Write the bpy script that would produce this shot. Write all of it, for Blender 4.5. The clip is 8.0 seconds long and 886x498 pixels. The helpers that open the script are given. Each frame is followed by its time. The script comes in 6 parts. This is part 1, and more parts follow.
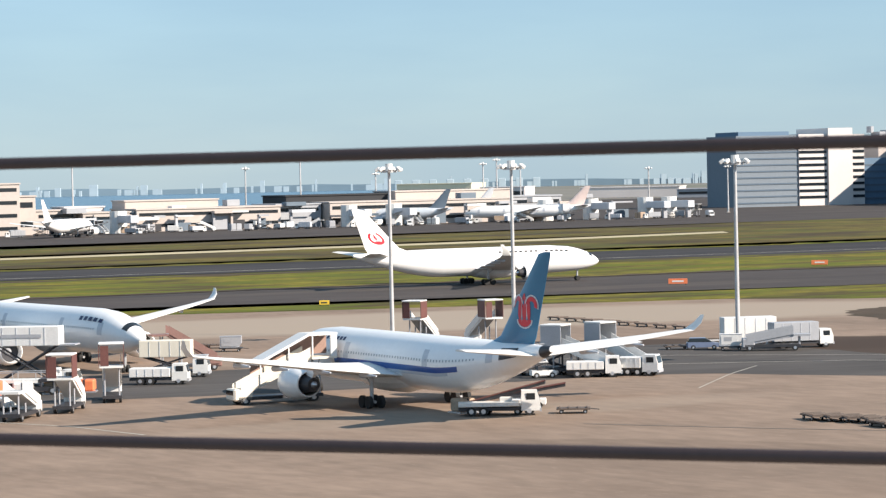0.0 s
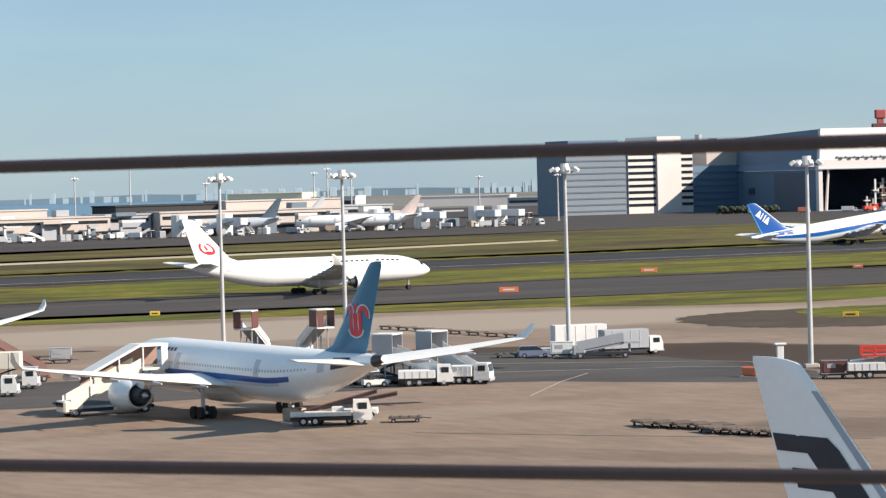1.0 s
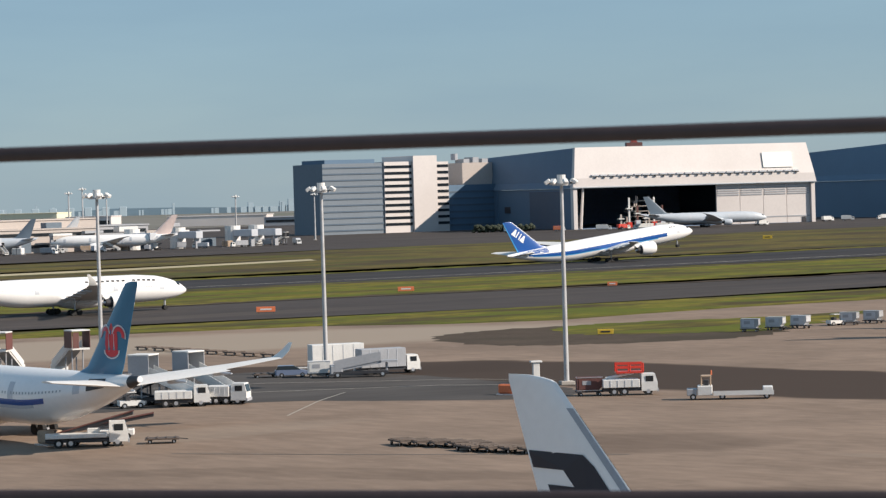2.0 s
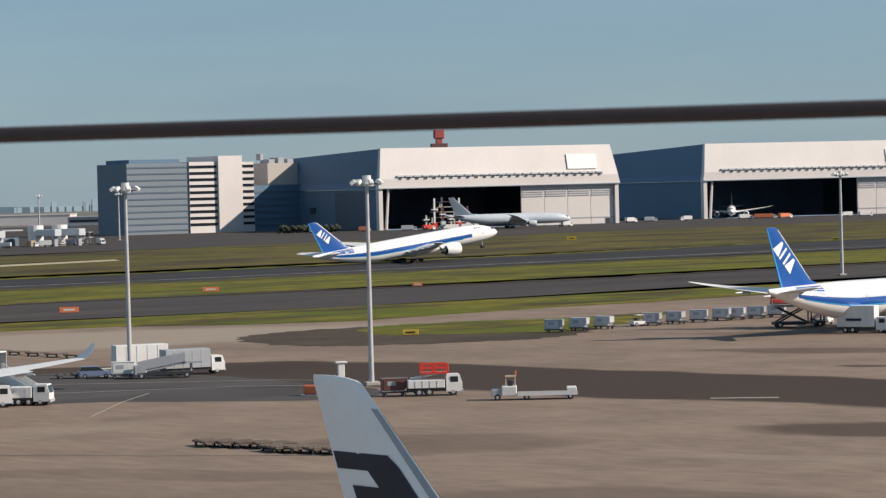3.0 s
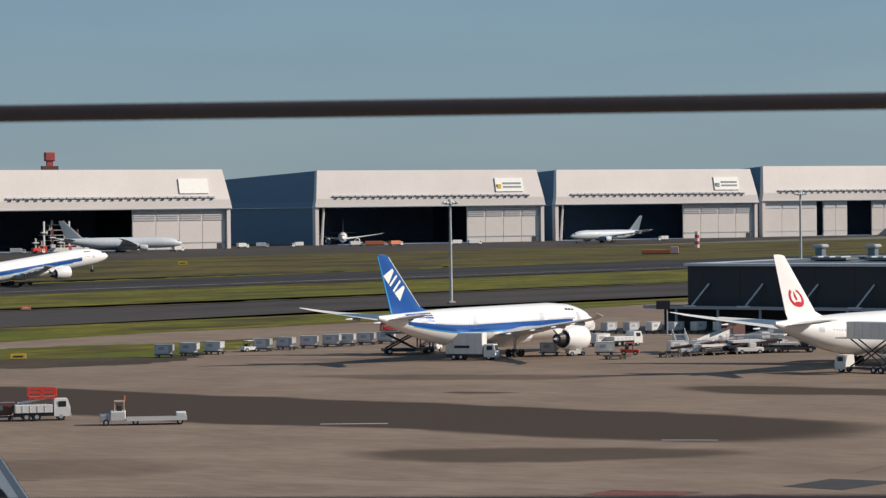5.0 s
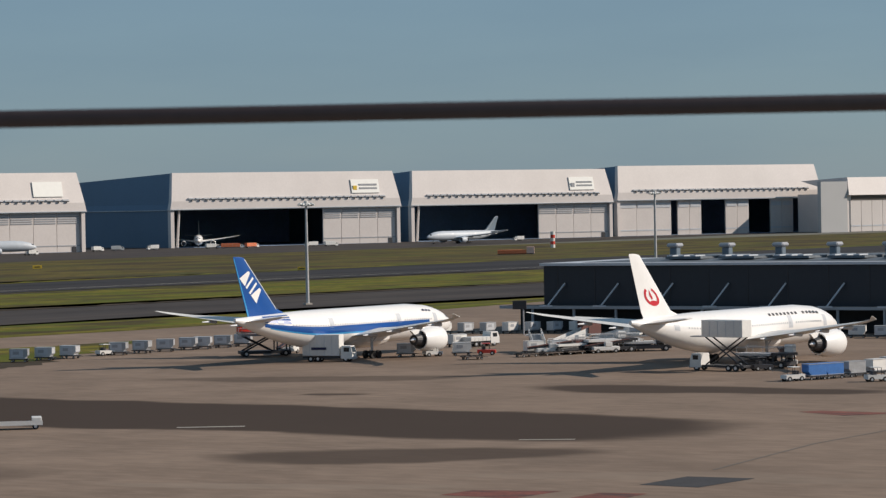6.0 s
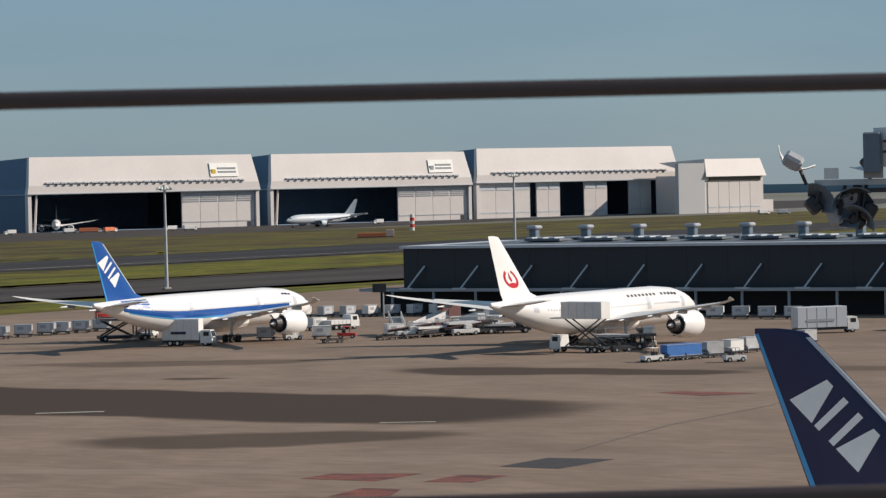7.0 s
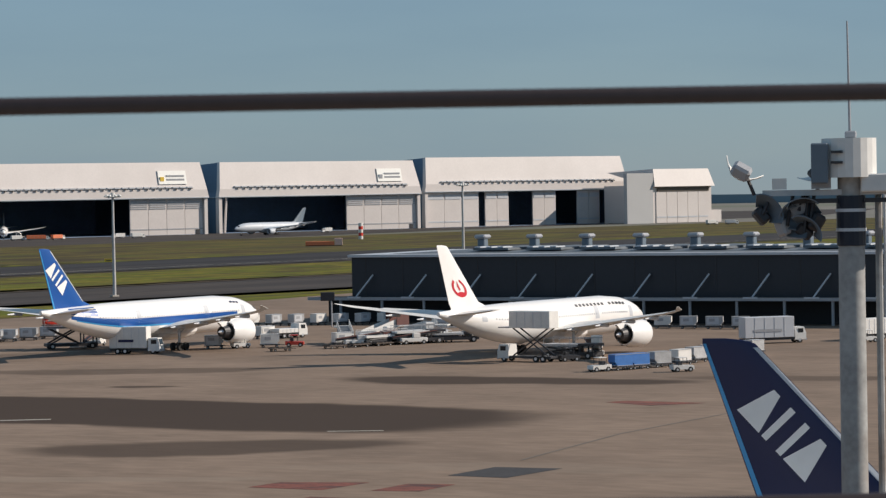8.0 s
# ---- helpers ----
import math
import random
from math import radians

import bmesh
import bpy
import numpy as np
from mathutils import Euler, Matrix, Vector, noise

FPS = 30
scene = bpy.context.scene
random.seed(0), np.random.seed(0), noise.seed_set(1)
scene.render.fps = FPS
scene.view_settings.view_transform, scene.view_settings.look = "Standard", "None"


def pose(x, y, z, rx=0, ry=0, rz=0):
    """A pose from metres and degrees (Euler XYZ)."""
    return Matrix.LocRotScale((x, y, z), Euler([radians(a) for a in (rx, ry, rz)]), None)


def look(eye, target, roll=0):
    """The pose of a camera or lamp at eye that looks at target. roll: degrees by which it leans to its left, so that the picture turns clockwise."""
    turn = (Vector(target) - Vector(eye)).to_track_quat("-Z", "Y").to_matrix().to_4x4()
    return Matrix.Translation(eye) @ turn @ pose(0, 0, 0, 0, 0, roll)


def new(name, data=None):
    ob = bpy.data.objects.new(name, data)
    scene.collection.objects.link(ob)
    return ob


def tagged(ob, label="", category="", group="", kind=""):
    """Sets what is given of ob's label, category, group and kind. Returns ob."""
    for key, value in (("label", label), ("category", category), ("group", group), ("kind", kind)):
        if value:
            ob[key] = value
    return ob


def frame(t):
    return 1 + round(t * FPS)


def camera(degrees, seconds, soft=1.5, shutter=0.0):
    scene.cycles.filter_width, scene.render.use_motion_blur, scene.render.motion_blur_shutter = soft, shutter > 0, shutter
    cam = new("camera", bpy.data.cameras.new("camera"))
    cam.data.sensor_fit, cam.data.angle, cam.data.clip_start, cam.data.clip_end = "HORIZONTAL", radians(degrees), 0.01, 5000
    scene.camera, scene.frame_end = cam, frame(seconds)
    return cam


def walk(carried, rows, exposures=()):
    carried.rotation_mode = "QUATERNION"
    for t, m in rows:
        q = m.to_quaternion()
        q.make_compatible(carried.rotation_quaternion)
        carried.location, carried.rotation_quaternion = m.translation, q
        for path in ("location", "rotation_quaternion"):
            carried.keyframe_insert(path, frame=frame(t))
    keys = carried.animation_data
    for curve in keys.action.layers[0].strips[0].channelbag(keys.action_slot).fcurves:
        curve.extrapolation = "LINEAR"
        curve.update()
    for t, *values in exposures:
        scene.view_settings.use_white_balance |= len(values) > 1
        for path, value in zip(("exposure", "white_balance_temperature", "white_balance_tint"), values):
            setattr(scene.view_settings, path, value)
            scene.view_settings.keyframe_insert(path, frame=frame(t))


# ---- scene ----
# ---- the camera and its walk ----
EYE_Z = 24.3          # eye above the apron, on the roof deck of a terminal
FENCE_AZ = 26.0       # the wire fence of the deck faces this way
cam = camera(17.82, 8.0, soft=1.35)
cam.data.dof.use_dof, cam.data.dof.focus_distance, cam.data.dof.aperture_fstop = True, 400.0, 80.0
FN = Vector((math.sin(radians(FENCE_AZ)), math.cos(radians(FENCE_AZ)), 0))
# seconds, heading to the right, pitch, roll, distance to the fence, rise
ROWS = [
    (0.0, 1.475, -1.516, -1.231, 1.222, 0.027),
    (0.5, 2.581, -1.520, -1.305, 1.192, 0.027),
    (1.0, 4.900, -1.407, -1.464, 1.170, 0.026),
    (1.5, 8.146, -1.555, -1.749, 1.122, 0.0205),
    (1.7, 8.847, -1.327, -1.670, 1.100, 0.018),
    (2.8, 12.891, -1.084, -1.594, 1.010, 0.0155),
    (3.0, 13.778, -1.238, -1.423, 1.006, 0.0135),
    (3.5, 16.359, -0.936, -0.709, 1.0, 0.007),
    (4.0, 17.545, -0.715, -0.316, 1.0, 0.003),
    (4.5, 19.833, -1.096, -0.374, 1.0, 0.0015),
    (4.7, 20.772, -0.982, -0.461, 1.0, 0.002),
    (5.8, 23.547, -0.930, -1.000, 0.985, 0.004),
    (6.0, 24.567, -0.875, -1.026, 0.975, 0.005),
    (6.5, 26.552, -1.164, -1.194, 0.965, 0.005),
    (7.0, 27.407, -1.276, -1.281, 0.965, 0.0055),
    (7.5, 28.130, -1.402, -1.023, 0.965, 0.005),
    (8.0, 28.455, -1.116, -1.023, 0.965, 0.0055),
]


def eye_pose(az, pitch, roll, gap, rise):
    e = Vector((0, 0, EYE_Z + rise)) - FN * (gap - 1.0)
    way = Vector((math.sin(radians(az)) * math.cos(radians(pitch)), math.cos(radians(az)) * math.cos(radians(pitch)), math.sin(radians(pitch))))
    return look(e, e + way, roll)


walk(cam, [(t, eye_pose(a, p, r, g, z)) for t, a, p, r, g, z in ROWS],
     [(0.0, 0.84), (0.5, 0.76), (1.0, 0.66), (1.5, 0.64), (1.8, 0.44), (2.8, 0.17), (3.5, 0.09), (4.5, 0.02), (5.9, -0.20), (6.6, -0.14), (7.2, -0.02), (8.0, -0.05)])

# ---- world and sun ----
SUN_AZ, SUN_EL = 114.0, 31.0
world = bpy.data.worlds.new("world")
scene.world = world
world.use_nodes = True
wn = world.node_tree.nodes
sky = wn.new("ShaderNodeTexSky")
sky.sky_type, sky.sun_disc = "NISHITA", False
sky.sun_elevation, sky.sun_rotation = radians(SUN_EL), radians(SUN_AZ)
sky.air_density, sky.dust_density, sky.ozone_density = 1.0, 0.25, 5.0
wn["Background"].inputs[1].default_value = 0.11
hz = wn.new("ShaderNodeMix")     # thin high haze evens out the clear sky
hz.data_type = "RGBA"
hz.inputs["Factor"].default_value = 0.72
hz.inputs["B"].default_value = (1.55, 2.45, 3.30, 1)
co, mp, cl, mr = wn.new("ShaderNodeTexCoord"), wn.new("ShaderNodeMapping"), wn.new("ShaderNodeTexNoise"), wn.new("ShaderNodeMapRange")
mp.inputs["Scale"].default_value = (5, 5, 26)
cl.inputs["Scale"].default_value, cl.inputs["Detail"].default_value = 1.6, 6
mr.inputs[1].default_value, mr.inputs[2].default_value, mr.inputs[3].default_value, mr.inputs[4].default_value = 0.35, 0.7, 0.67, 0.76
world.node_tree.links.new(co.outputs["Generated"], mp.inputs[0])
world.node_tree.links.new(mp.outputs[0], cl.inputs["Vector"])
world.node_tree.links.new(cl.outputs["Fac"], mr.inputs[0])
world.node_tree.links.new(mr.outputs[0], hz.inputs["Factor"])
world.node_tree.links.new(sky.outputs[0], hz.inputs["A"])
world.node_tree.links.new(hz.outputs["Result"], wn["Background"].inputs[0])
sun = new("sun", bpy.data.lights.new("sun", "SUN"))
sun.data.energy, sun.data.angle, sun.data.color = 5.0, radians(0.5), (1.0, 0.885, 0.77)
sd = Vector((math.sin(radians(SUN_AZ)) * math.cos(radians(SUN_EL)), math.cos(radians(SUN_AZ)) * math.cos(radians(SUN_EL)), math.sin(radians(SUN_EL))))
sun.matrix_world = look(sd * 100, (0, 0, 0))

# ---- materials ----


def mat(name, color, rough=0.6, metal=0.0, vary=0.12, scale=0.4, fine=8.0, bump=0.0, coat=0.0, stain=None, stain_amt=0.0, rand=0.0, stretch=None, low=0.5):
    """A painted, mineral or metal surface with cloudy wear at two scales."""
    m = bpy.data.materials.new(name)
    m.use_nodes = True
    n, l = m.node_tree.nodes, m.node_tree.links
    b = n["Principled BSDF"]
    b.inputs["Roughness"].default_value, b.inputs["Metallic"].default_value = rough, metal
    if coat:
        b.inputs["Coat Weight"].default_value = coat
        b.inputs["Coat Roughness"].default_value = 0.12
    tc = n.new("ShaderNodeTexCoord")
    big, small = n.new("ShaderNodeTexNoise"), n.new("ShaderNodeTexNoise")
    big.inputs["Scale"].default_value, small.inputs["Scale"].default_value = scale, fine
    big.inputs["Detail"].default_value = small.inputs["Detail"].default_value = 5
    add = n.new("ShaderNodeMath")
    add.operation = "ADD"
    ramp = n.new("ShaderNodeMapRange")
    ramp.inputs[1].default_value, ramp.inputs[2].default_value = 0.6, 1.4
    ramp.inputs[3].default_value, ramp.inputs[4].default_value = 1 - vary, 1 + vary
    mix = n.new("ShaderNodeVectorMath")
    mix.operation = "SCALE"
    mix.inputs[0].default_value = color[:3]
    for t in (big, small):
        l.new(tc.outputs["Object"], t.inputs["Vector"])
    l.new(big.outputs["Fac"], add.inputs[0])
    l.new(small.outputs["Fac"], add.inputs[1])
    l.new(add.outputs[0], ramp.inputs[0])
    scale_out = ramp.outputs[0]
    if rand:
        info, mr, mul = n.new("ShaderNodeObjectInfo"), n.new("ShaderNodeMapRange"), n.new("ShaderNodeMath")
        mr.inputs[3].default_value, mr.inputs[4].default_value = 1 - rand, 1 + rand
        mul.operation = "MULTIPLY"
        l.new(info.outputs["Random"], mr.inputs[0])
        l.new(mr.outputs[0], mul.inputs[0])
        l.new(scale_out, mul.inputs[1])
        scale_out = mul.outputs[0]
    l.new(scale_out, mix.inputs["Scale"])
    out = mix.outputs[0]
    if stretch:
        turn = n.new("ShaderNodeMapping")
        turn.vector_type = "TEXTURE"
        turn.inputs["Rotation"].default_value = (0, 0, radians(stretch[0]))
        turn.inputs["Scale"].default_value = (stretch[1], 1, 1)
        l.new(tc.outputs["Object"], turn.inputs[0])
        l.new(turn.outputs[0], small.inputs["Vector"])
    if stain:
        st, cr, mx = n.new("ShaderNodeTexNoise"), n.new("ShaderNodeMapRange"), n.new("ShaderNodeMix")
        st.inputs["Scale"].default_value, st.inputs["Detail"].default_value = scale * 0.35, 6
        cr.inputs[1].default_value, cr.inputs[2].default_value, cr.inputs[4].default_value = low, low + 0.16, stain_amt
        mx.data_type = "RGBA"
        mx.inputs["B"].default_value = (*stain, 1)
        l.new(turn.outputs[0] if stretch else tc.outputs["Object"], st.inputs["Vector"])
        l.new(st.outputs["Fac"], cr.inputs[0])
        l.new(cr.outputs[0], mx.inputs["Factor"])
        l.new(out, mx.inputs["A"])
        out = mx.outputs["Result"]
    l.new(out, b.inputs["Base Color"])
    if bump:
        bp = n.new("ShaderNodeBump")
        bp.inputs["Strength"].default_value, bp.inputs["Distance"].default_value = bump, 0.05
        l.new(small.outputs["Fac"], bp.inputs["Height"])
        l.new(bp.outputs[0], b.inputs["Normal"])
    return m


M_CONCRETE = mat("apron_concrete", (0.236, 0.175, 0.132), 0.9, vary=0.26, scale=0.07, fine=0.6, bump=0.1, stain=(0.142, 0.106, 0.081), stain_amt=0.4, stretch=(-58, 2.5))
def blotches(m, rows):
    """Lays soft-edged worn patches into a ground material: centre, half axes, turn, colour, strength."""
    n, l = m.node_tree.nodes, m.node_tree.links
    b = n["Principled BSDF"]
    tc = n.new("ShaderNodeTexCoord")
    nz, warp = n.new("ShaderNodeTexNoise"), n.new("ShaderNodeVectorMath")
    nz.inputs["Scale"].default_value, nz.inputs["Detail"].default_value = 0.03, 4
    warp.operation = "MULTIPLY_ADD"
    warp.inputs[1].default_value = (16, 16, 0)
    l.new(tc.outputs["Object"], nz.inputs["Vector"])
    l.new(nz.outputs["Color"], warp.inputs[0])
    l.new(tc.outputs["Object"], warp.inputs[2])
    out = b.inputs["Base Color"].links[0].from_socket
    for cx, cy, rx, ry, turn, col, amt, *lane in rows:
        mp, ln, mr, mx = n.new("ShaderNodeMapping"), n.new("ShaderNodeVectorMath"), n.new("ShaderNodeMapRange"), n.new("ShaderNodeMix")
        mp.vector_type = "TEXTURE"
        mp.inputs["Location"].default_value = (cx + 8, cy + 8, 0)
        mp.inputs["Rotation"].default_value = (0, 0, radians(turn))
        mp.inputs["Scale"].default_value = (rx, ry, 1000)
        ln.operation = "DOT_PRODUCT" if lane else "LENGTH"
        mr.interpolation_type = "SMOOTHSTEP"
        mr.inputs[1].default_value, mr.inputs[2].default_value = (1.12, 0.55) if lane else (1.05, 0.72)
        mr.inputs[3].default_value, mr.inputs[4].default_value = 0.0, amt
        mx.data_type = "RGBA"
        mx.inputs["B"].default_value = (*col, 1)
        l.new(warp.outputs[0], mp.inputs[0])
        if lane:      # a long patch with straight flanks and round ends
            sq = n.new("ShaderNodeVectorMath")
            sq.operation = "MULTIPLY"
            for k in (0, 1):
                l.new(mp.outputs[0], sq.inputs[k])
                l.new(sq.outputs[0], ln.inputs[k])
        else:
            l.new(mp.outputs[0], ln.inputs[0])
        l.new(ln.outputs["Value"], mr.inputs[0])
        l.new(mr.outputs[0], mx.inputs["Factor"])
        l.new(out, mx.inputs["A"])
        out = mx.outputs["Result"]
    l.new(out, b.inputs["Base Color"])


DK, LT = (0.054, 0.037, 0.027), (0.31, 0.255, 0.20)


def patches(m, scale, col, lo, hi, amt, turn=0.0, long=1.0, detail=6):
    """Scatters cloudy patches of another colour over a material."""
    n, l = m.node_tree.nodes, m.node_tree.links
    b = n["Principled BSDF"]
    tc, mp, nz, mr, mx = n.new("ShaderNodeTexCoord"), n.new("ShaderNodeMapping"), n.new("ShaderNodeTexNoise"), n.new("ShaderNodeMapRange"), n.new("ShaderNodeMix")
    mp.vector_type = "TEXTURE"
    mp.inputs["Rotation"].default_value, mp.inputs["Scale"].default_value = (0, 0, radians(turn)), (long, 1, 1)
    nz.inputs["Scale"].default_value, nz.inputs["Detail"].default_value, nz.inputs["Roughness"].default_value = scale, detail, 0.62
    mr.inputs[1].default_value, mr.inputs[2].default_value, mr.inputs[4].default_value = lo, hi, amt
    mx.data_type = "RGBA"
    mx.inputs["B"].default_value = (*col, 1)
    l.new(tc.outputs["Object"], mp.inputs[0])
    l.new(mp.outputs[0], nz.inputs["Vector"])
    l.new(nz.outputs["Fac"], mr.inputs[0])
    l.new(mr.outputs[0], mx.inputs["Factor"])
    l.new(b.inputs["Base Color"].links[0].from_socket, mx.inputs["A"])
    l.new(mx.outputs["Result"], b.inputs["Base Color"])


patches(M_CONCRETE, 0.11, (0.182, 0.132, 0.098), 0.48, 0.68, 0.5, -58, 2)
patches(M_CONCRETE, 0.9, (0.29, 0.222, 0.168), 0.56, 0.70, 0.45, -58, 2)
patches(M_CONCRETE, 0.35, (0.12, 0.09, 0.07), 0.60, 0.74, 0.3, 18, 3)
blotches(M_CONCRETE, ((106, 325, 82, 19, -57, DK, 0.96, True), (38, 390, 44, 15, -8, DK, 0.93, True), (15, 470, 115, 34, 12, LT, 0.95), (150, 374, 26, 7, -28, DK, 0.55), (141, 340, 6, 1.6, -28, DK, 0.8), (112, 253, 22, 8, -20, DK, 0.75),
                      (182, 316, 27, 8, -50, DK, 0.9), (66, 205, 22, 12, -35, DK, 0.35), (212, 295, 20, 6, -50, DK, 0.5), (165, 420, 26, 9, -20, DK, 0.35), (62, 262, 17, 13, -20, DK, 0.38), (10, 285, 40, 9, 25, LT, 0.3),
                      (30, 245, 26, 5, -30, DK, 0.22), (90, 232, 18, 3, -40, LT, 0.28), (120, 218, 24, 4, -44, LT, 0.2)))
M_CONCRETE_LIGHT = mat("light_concrete", (0.40, 0.365, 0.32), 0.9, vary=0.09, scale=0.03, fine=0.5, stain=(0.3, 0.27, 0.23), stain_amt=0.4)
M_ASPHALT = mat("asphalt", (0.064, 0.055, 0.051), 0.92, vary=0.18, scale=0.1, fine=0.4, stain=(0.038, 0.033, 0.031), stain_amt=0.6, stretch=(20, 8))
M_RUNWAY = mat("runway_asphalt", (0.045, 0.042, 0.043), 0.9, vary=0.14, scale=0.09, fine=0.3, stain=(0.018, 0.017, 0.018), stain_amt=0.85, stretch=(22, 14))
M_OLD_ASPHALT = mat("old_grey_asphalt", (0.080, 0.073, 0.068), 0.92, vary=0.25, scale=0.08, fine=0.5, stain=(0.050, 0.045, 0.042), stain_amt=0.8, stretch=(20, 6))
M_EARTH = mat("bare_brown_earth", (0.075, 0.056, 0.040), 0.95, vary=0.3, scale=0.12, fine=0.7, stain=(0.048, 0.040, 0.026), stain_amt=0.7)
M_STAIN = mat("worn_dark_concrete", (0.135, 0.118, 0.10), 0.9, vary=0.16, scale=0.05, fine=0.5)
M_GRASS = mat("dry_grass", (0.158, 0.138, 0.018), 0.95, vary=0.6, scale=0.16, fine=0.7, bump=0.5, stain=(0.058, 0.043, 0.020), stain_amt=0.9, stretch=(20, 2.2), low=0.44)
M_GRASS_FAR = mat("brown_grass", (0.118, 0.092, 0.024), 0.95, vary=0.5, scale=0.09, fine=0.4, bump=0.5, stain=(0.052, 0.038, 0.023), stain_amt=0.9, stretch=(23, 2.2), low=0.44)
patches(M_GRASS, 0.07, (0.098, 0.118, 0.011), 0.46, 0.58, 0.85, 20, 2.5)
patches(M_GRASS, 0.25, (0.045, 0.036, 0.020), 0.54, 0.66, 0.8, 20, 3)
patches(M_GRASS_FAR, 0.04, (0.078, 0.088, 0.018), 0.50, 0.62, 0.8, 23, 2)
patches(M_GRASS_FAR, 0.16, (0.046, 0.036, 0.022), 0.54, 0.66, 0.8, 23, 3)
patches(M_ASPHALT, 0.05, (0.088, 0.074, 0.064), 0.52, 0.66, 0.8, 21, 6)
patches(M_RUNWAY, 0.05, (0.075, 0.068, 0.062), 0.55, 0.68, 0.8, 23, 10)
for m in (M_CONCRETE, M_ASPHALT, M_RUNWAY, M_OLD_ASPHALT, M_EARTH, M_GRASS, M_GRASS_FAR):
    m.node_tree.nodes["Principled BSDF"].inputs["Specular IOR Level"].default_value = 0.15
M_LAND = mat("far_land", (0.16, 0.15, 0.125), 0.95, vary=0.2, scale=0.004, fine=0.03, stain=(0.10, 0.115, 0.07), stain_amt=0.7)
M_SEA = mat("sea_water", (0.06, 0.13, 0.19), 0.25, vary=0.15, scale=0.005, fine=0.06, bump=0.4)
M_SAND = mat("sandy_strip", (0.42, 0.36, 0.22), 0.95, vary=0.15, scale=0.02, fine=0.4)
M_LINE = mat("faded_line_paint", (0.36, 0.33, 0.28), 0.8, vary=0.2, scale=0.3, fine=3)
M_REDPAINT = mat("red_ground_paint", (0.19, 0.058, 0.038), 0.85, vary=0.4, scale=0.5, fine=3)
patches(M_REDPAINT, 0.5, (0.045, 0.028, 0.024), 0.48, 0.58, 0.8, -50, 3)
M_WHITE = mat("white_paint", (0.88, 0.865, 0.84), 0.32, vary=0.04, scale=0.2, fine=2, coat=0.3)
M_WHITE_DULL = mat("white_vehicle_paint", (0.72, 0.71, 0.68), 0.45, vary=0.10, scale=0.6, fine=5)
M_GREY = mat("grey_paint", (0.36, 0.37, 0.39), 0.5, vary=0.10, scale=0.5, fine=5)
M_LIGHTGREY = mat("light_grey_paint", (0.55, 0.57, 0.60), 0.4, vary=0.06, scale=0.4, fine=4)
M_SILVER = mat("bare_aluminium", (0.62, 0.63, 0.65), 0.38, 0.8, vary=0.10, scale=0.6, fine=6)
M_DARK = mat("dark_metal", (0.035, 0.035, 0.04), 0.5, vary=0.2, scale=1, fine=8)
M_TYRE = mat("tyre_rubber", (0.02, 0.02, 0.02), 0.85, vary=0.2, scale=2, fine=20)
M_GLASS = mat("dark_window_glass", (0.02, 0.025, 0.03), 0.08, vary=0.1, scale=1, fine=5)
M_RED = mat("red_paint", (0.62, 0.05, 0.03), 0.4, vary=0.12, scale=0.7, fine=5)
M_ORANGE = mat("orange_paint", (0.75, 0.20, 0.08), 0.5, vary=0.12, scale=0.7, fine=5)
M_BROWNRED = mat("brown_red_panel", (0.13, 0.05, 0.042), 0.6, vary=0.2, scale=0.7, fine=5)
M_YELLOW = mat("yellow_paint", (0.75, 0.50, 0.05), 0.5, vary=0.1, scale=0.7, fine=5)
M_BLUE = mat("blue_paint", (0.004, 0.075, 0.31), 0.35, vary=0.06, scale=0.4, fine=4, coat=0.3)
M_NAVY = mat("dark_navy_paint", (0.004, 0.008, 0.062), 0.45, vary=0.06, scale=0.4, fine=4, coat=0.1)
M_SKYBLUE = mat("light_blue_paint", (0.05, 0.33, 0.66), 0.35, vary=0.06, scale=0.4, fine=4, coat=0.3)
M_TEAL = mat("teal_blue_paint", (0.003, 0.135, 0.255), 0.4, vary=0.07, scale=0.4, fine=4, coat=0.3)
M_BLUETARP = mat("blue_cover", (0.04, 0.17, 0.48), 0.6, vary=0.2, scale=1, fine=5)
M_CRIMSON = mat("crimson_paint", (0.55, 0.02, 0.035), 0.4, vary=0.06, scale=0.4, fine=4)
M_HANGAR = mat("hangar_white_cladding", (0.66, 0.61, 0.58), 0.55, vary=0.06, scale=0.05, fine=0.8, stain=(0.55, 0.50, 0.47), stain_amt=0.35)
M_HANGAR_BLUE = mat("hangar_blue_cladding", (0.095, 0.165, 0.245), 0.6, vary=0.07, scale=0.04, fine=0.6)
M_HANGAR_DARK = mat("hangar_interior", (0.30, 0.42, 0.58), 0.8, vary=0.15, scale=0.05, fine=0.5)
M_CREAM = mat("cream_facade", (0.47, 0.415, 0.375), 0.7, vary=0.08, scale=0.05, fine=0.6)
M_TERM = mat("dark_slate_cladding", (0.016, 0.022, 0.032), 0.5, vary=0.12, scale=0.15, fine=1.2)
M_TERM_LOW = mat("black_undercroft", (0.014, 0.015, 0.018), 0.7, vary=0.2, scale=0.2, fine=2)
M_ROOF = mat("grey_roof_sheet", (0.13, 0.15, 0.17), 0.6, vary=0.35, scale=0.12, fine=1)
# distance haze is painted into these two base colours
M_HAZE = mat("far_city_haze_tint", (0.40, 0.50, 0.56), 0.9, vary=0.08, scale=0.01, fine=0.1)
M_HAZE_LAND = mat("far_shore_haze_tint", (0.17, 0.25, 0.31), 0.95, vary=0.12, scale=0.003, fine=0.02)
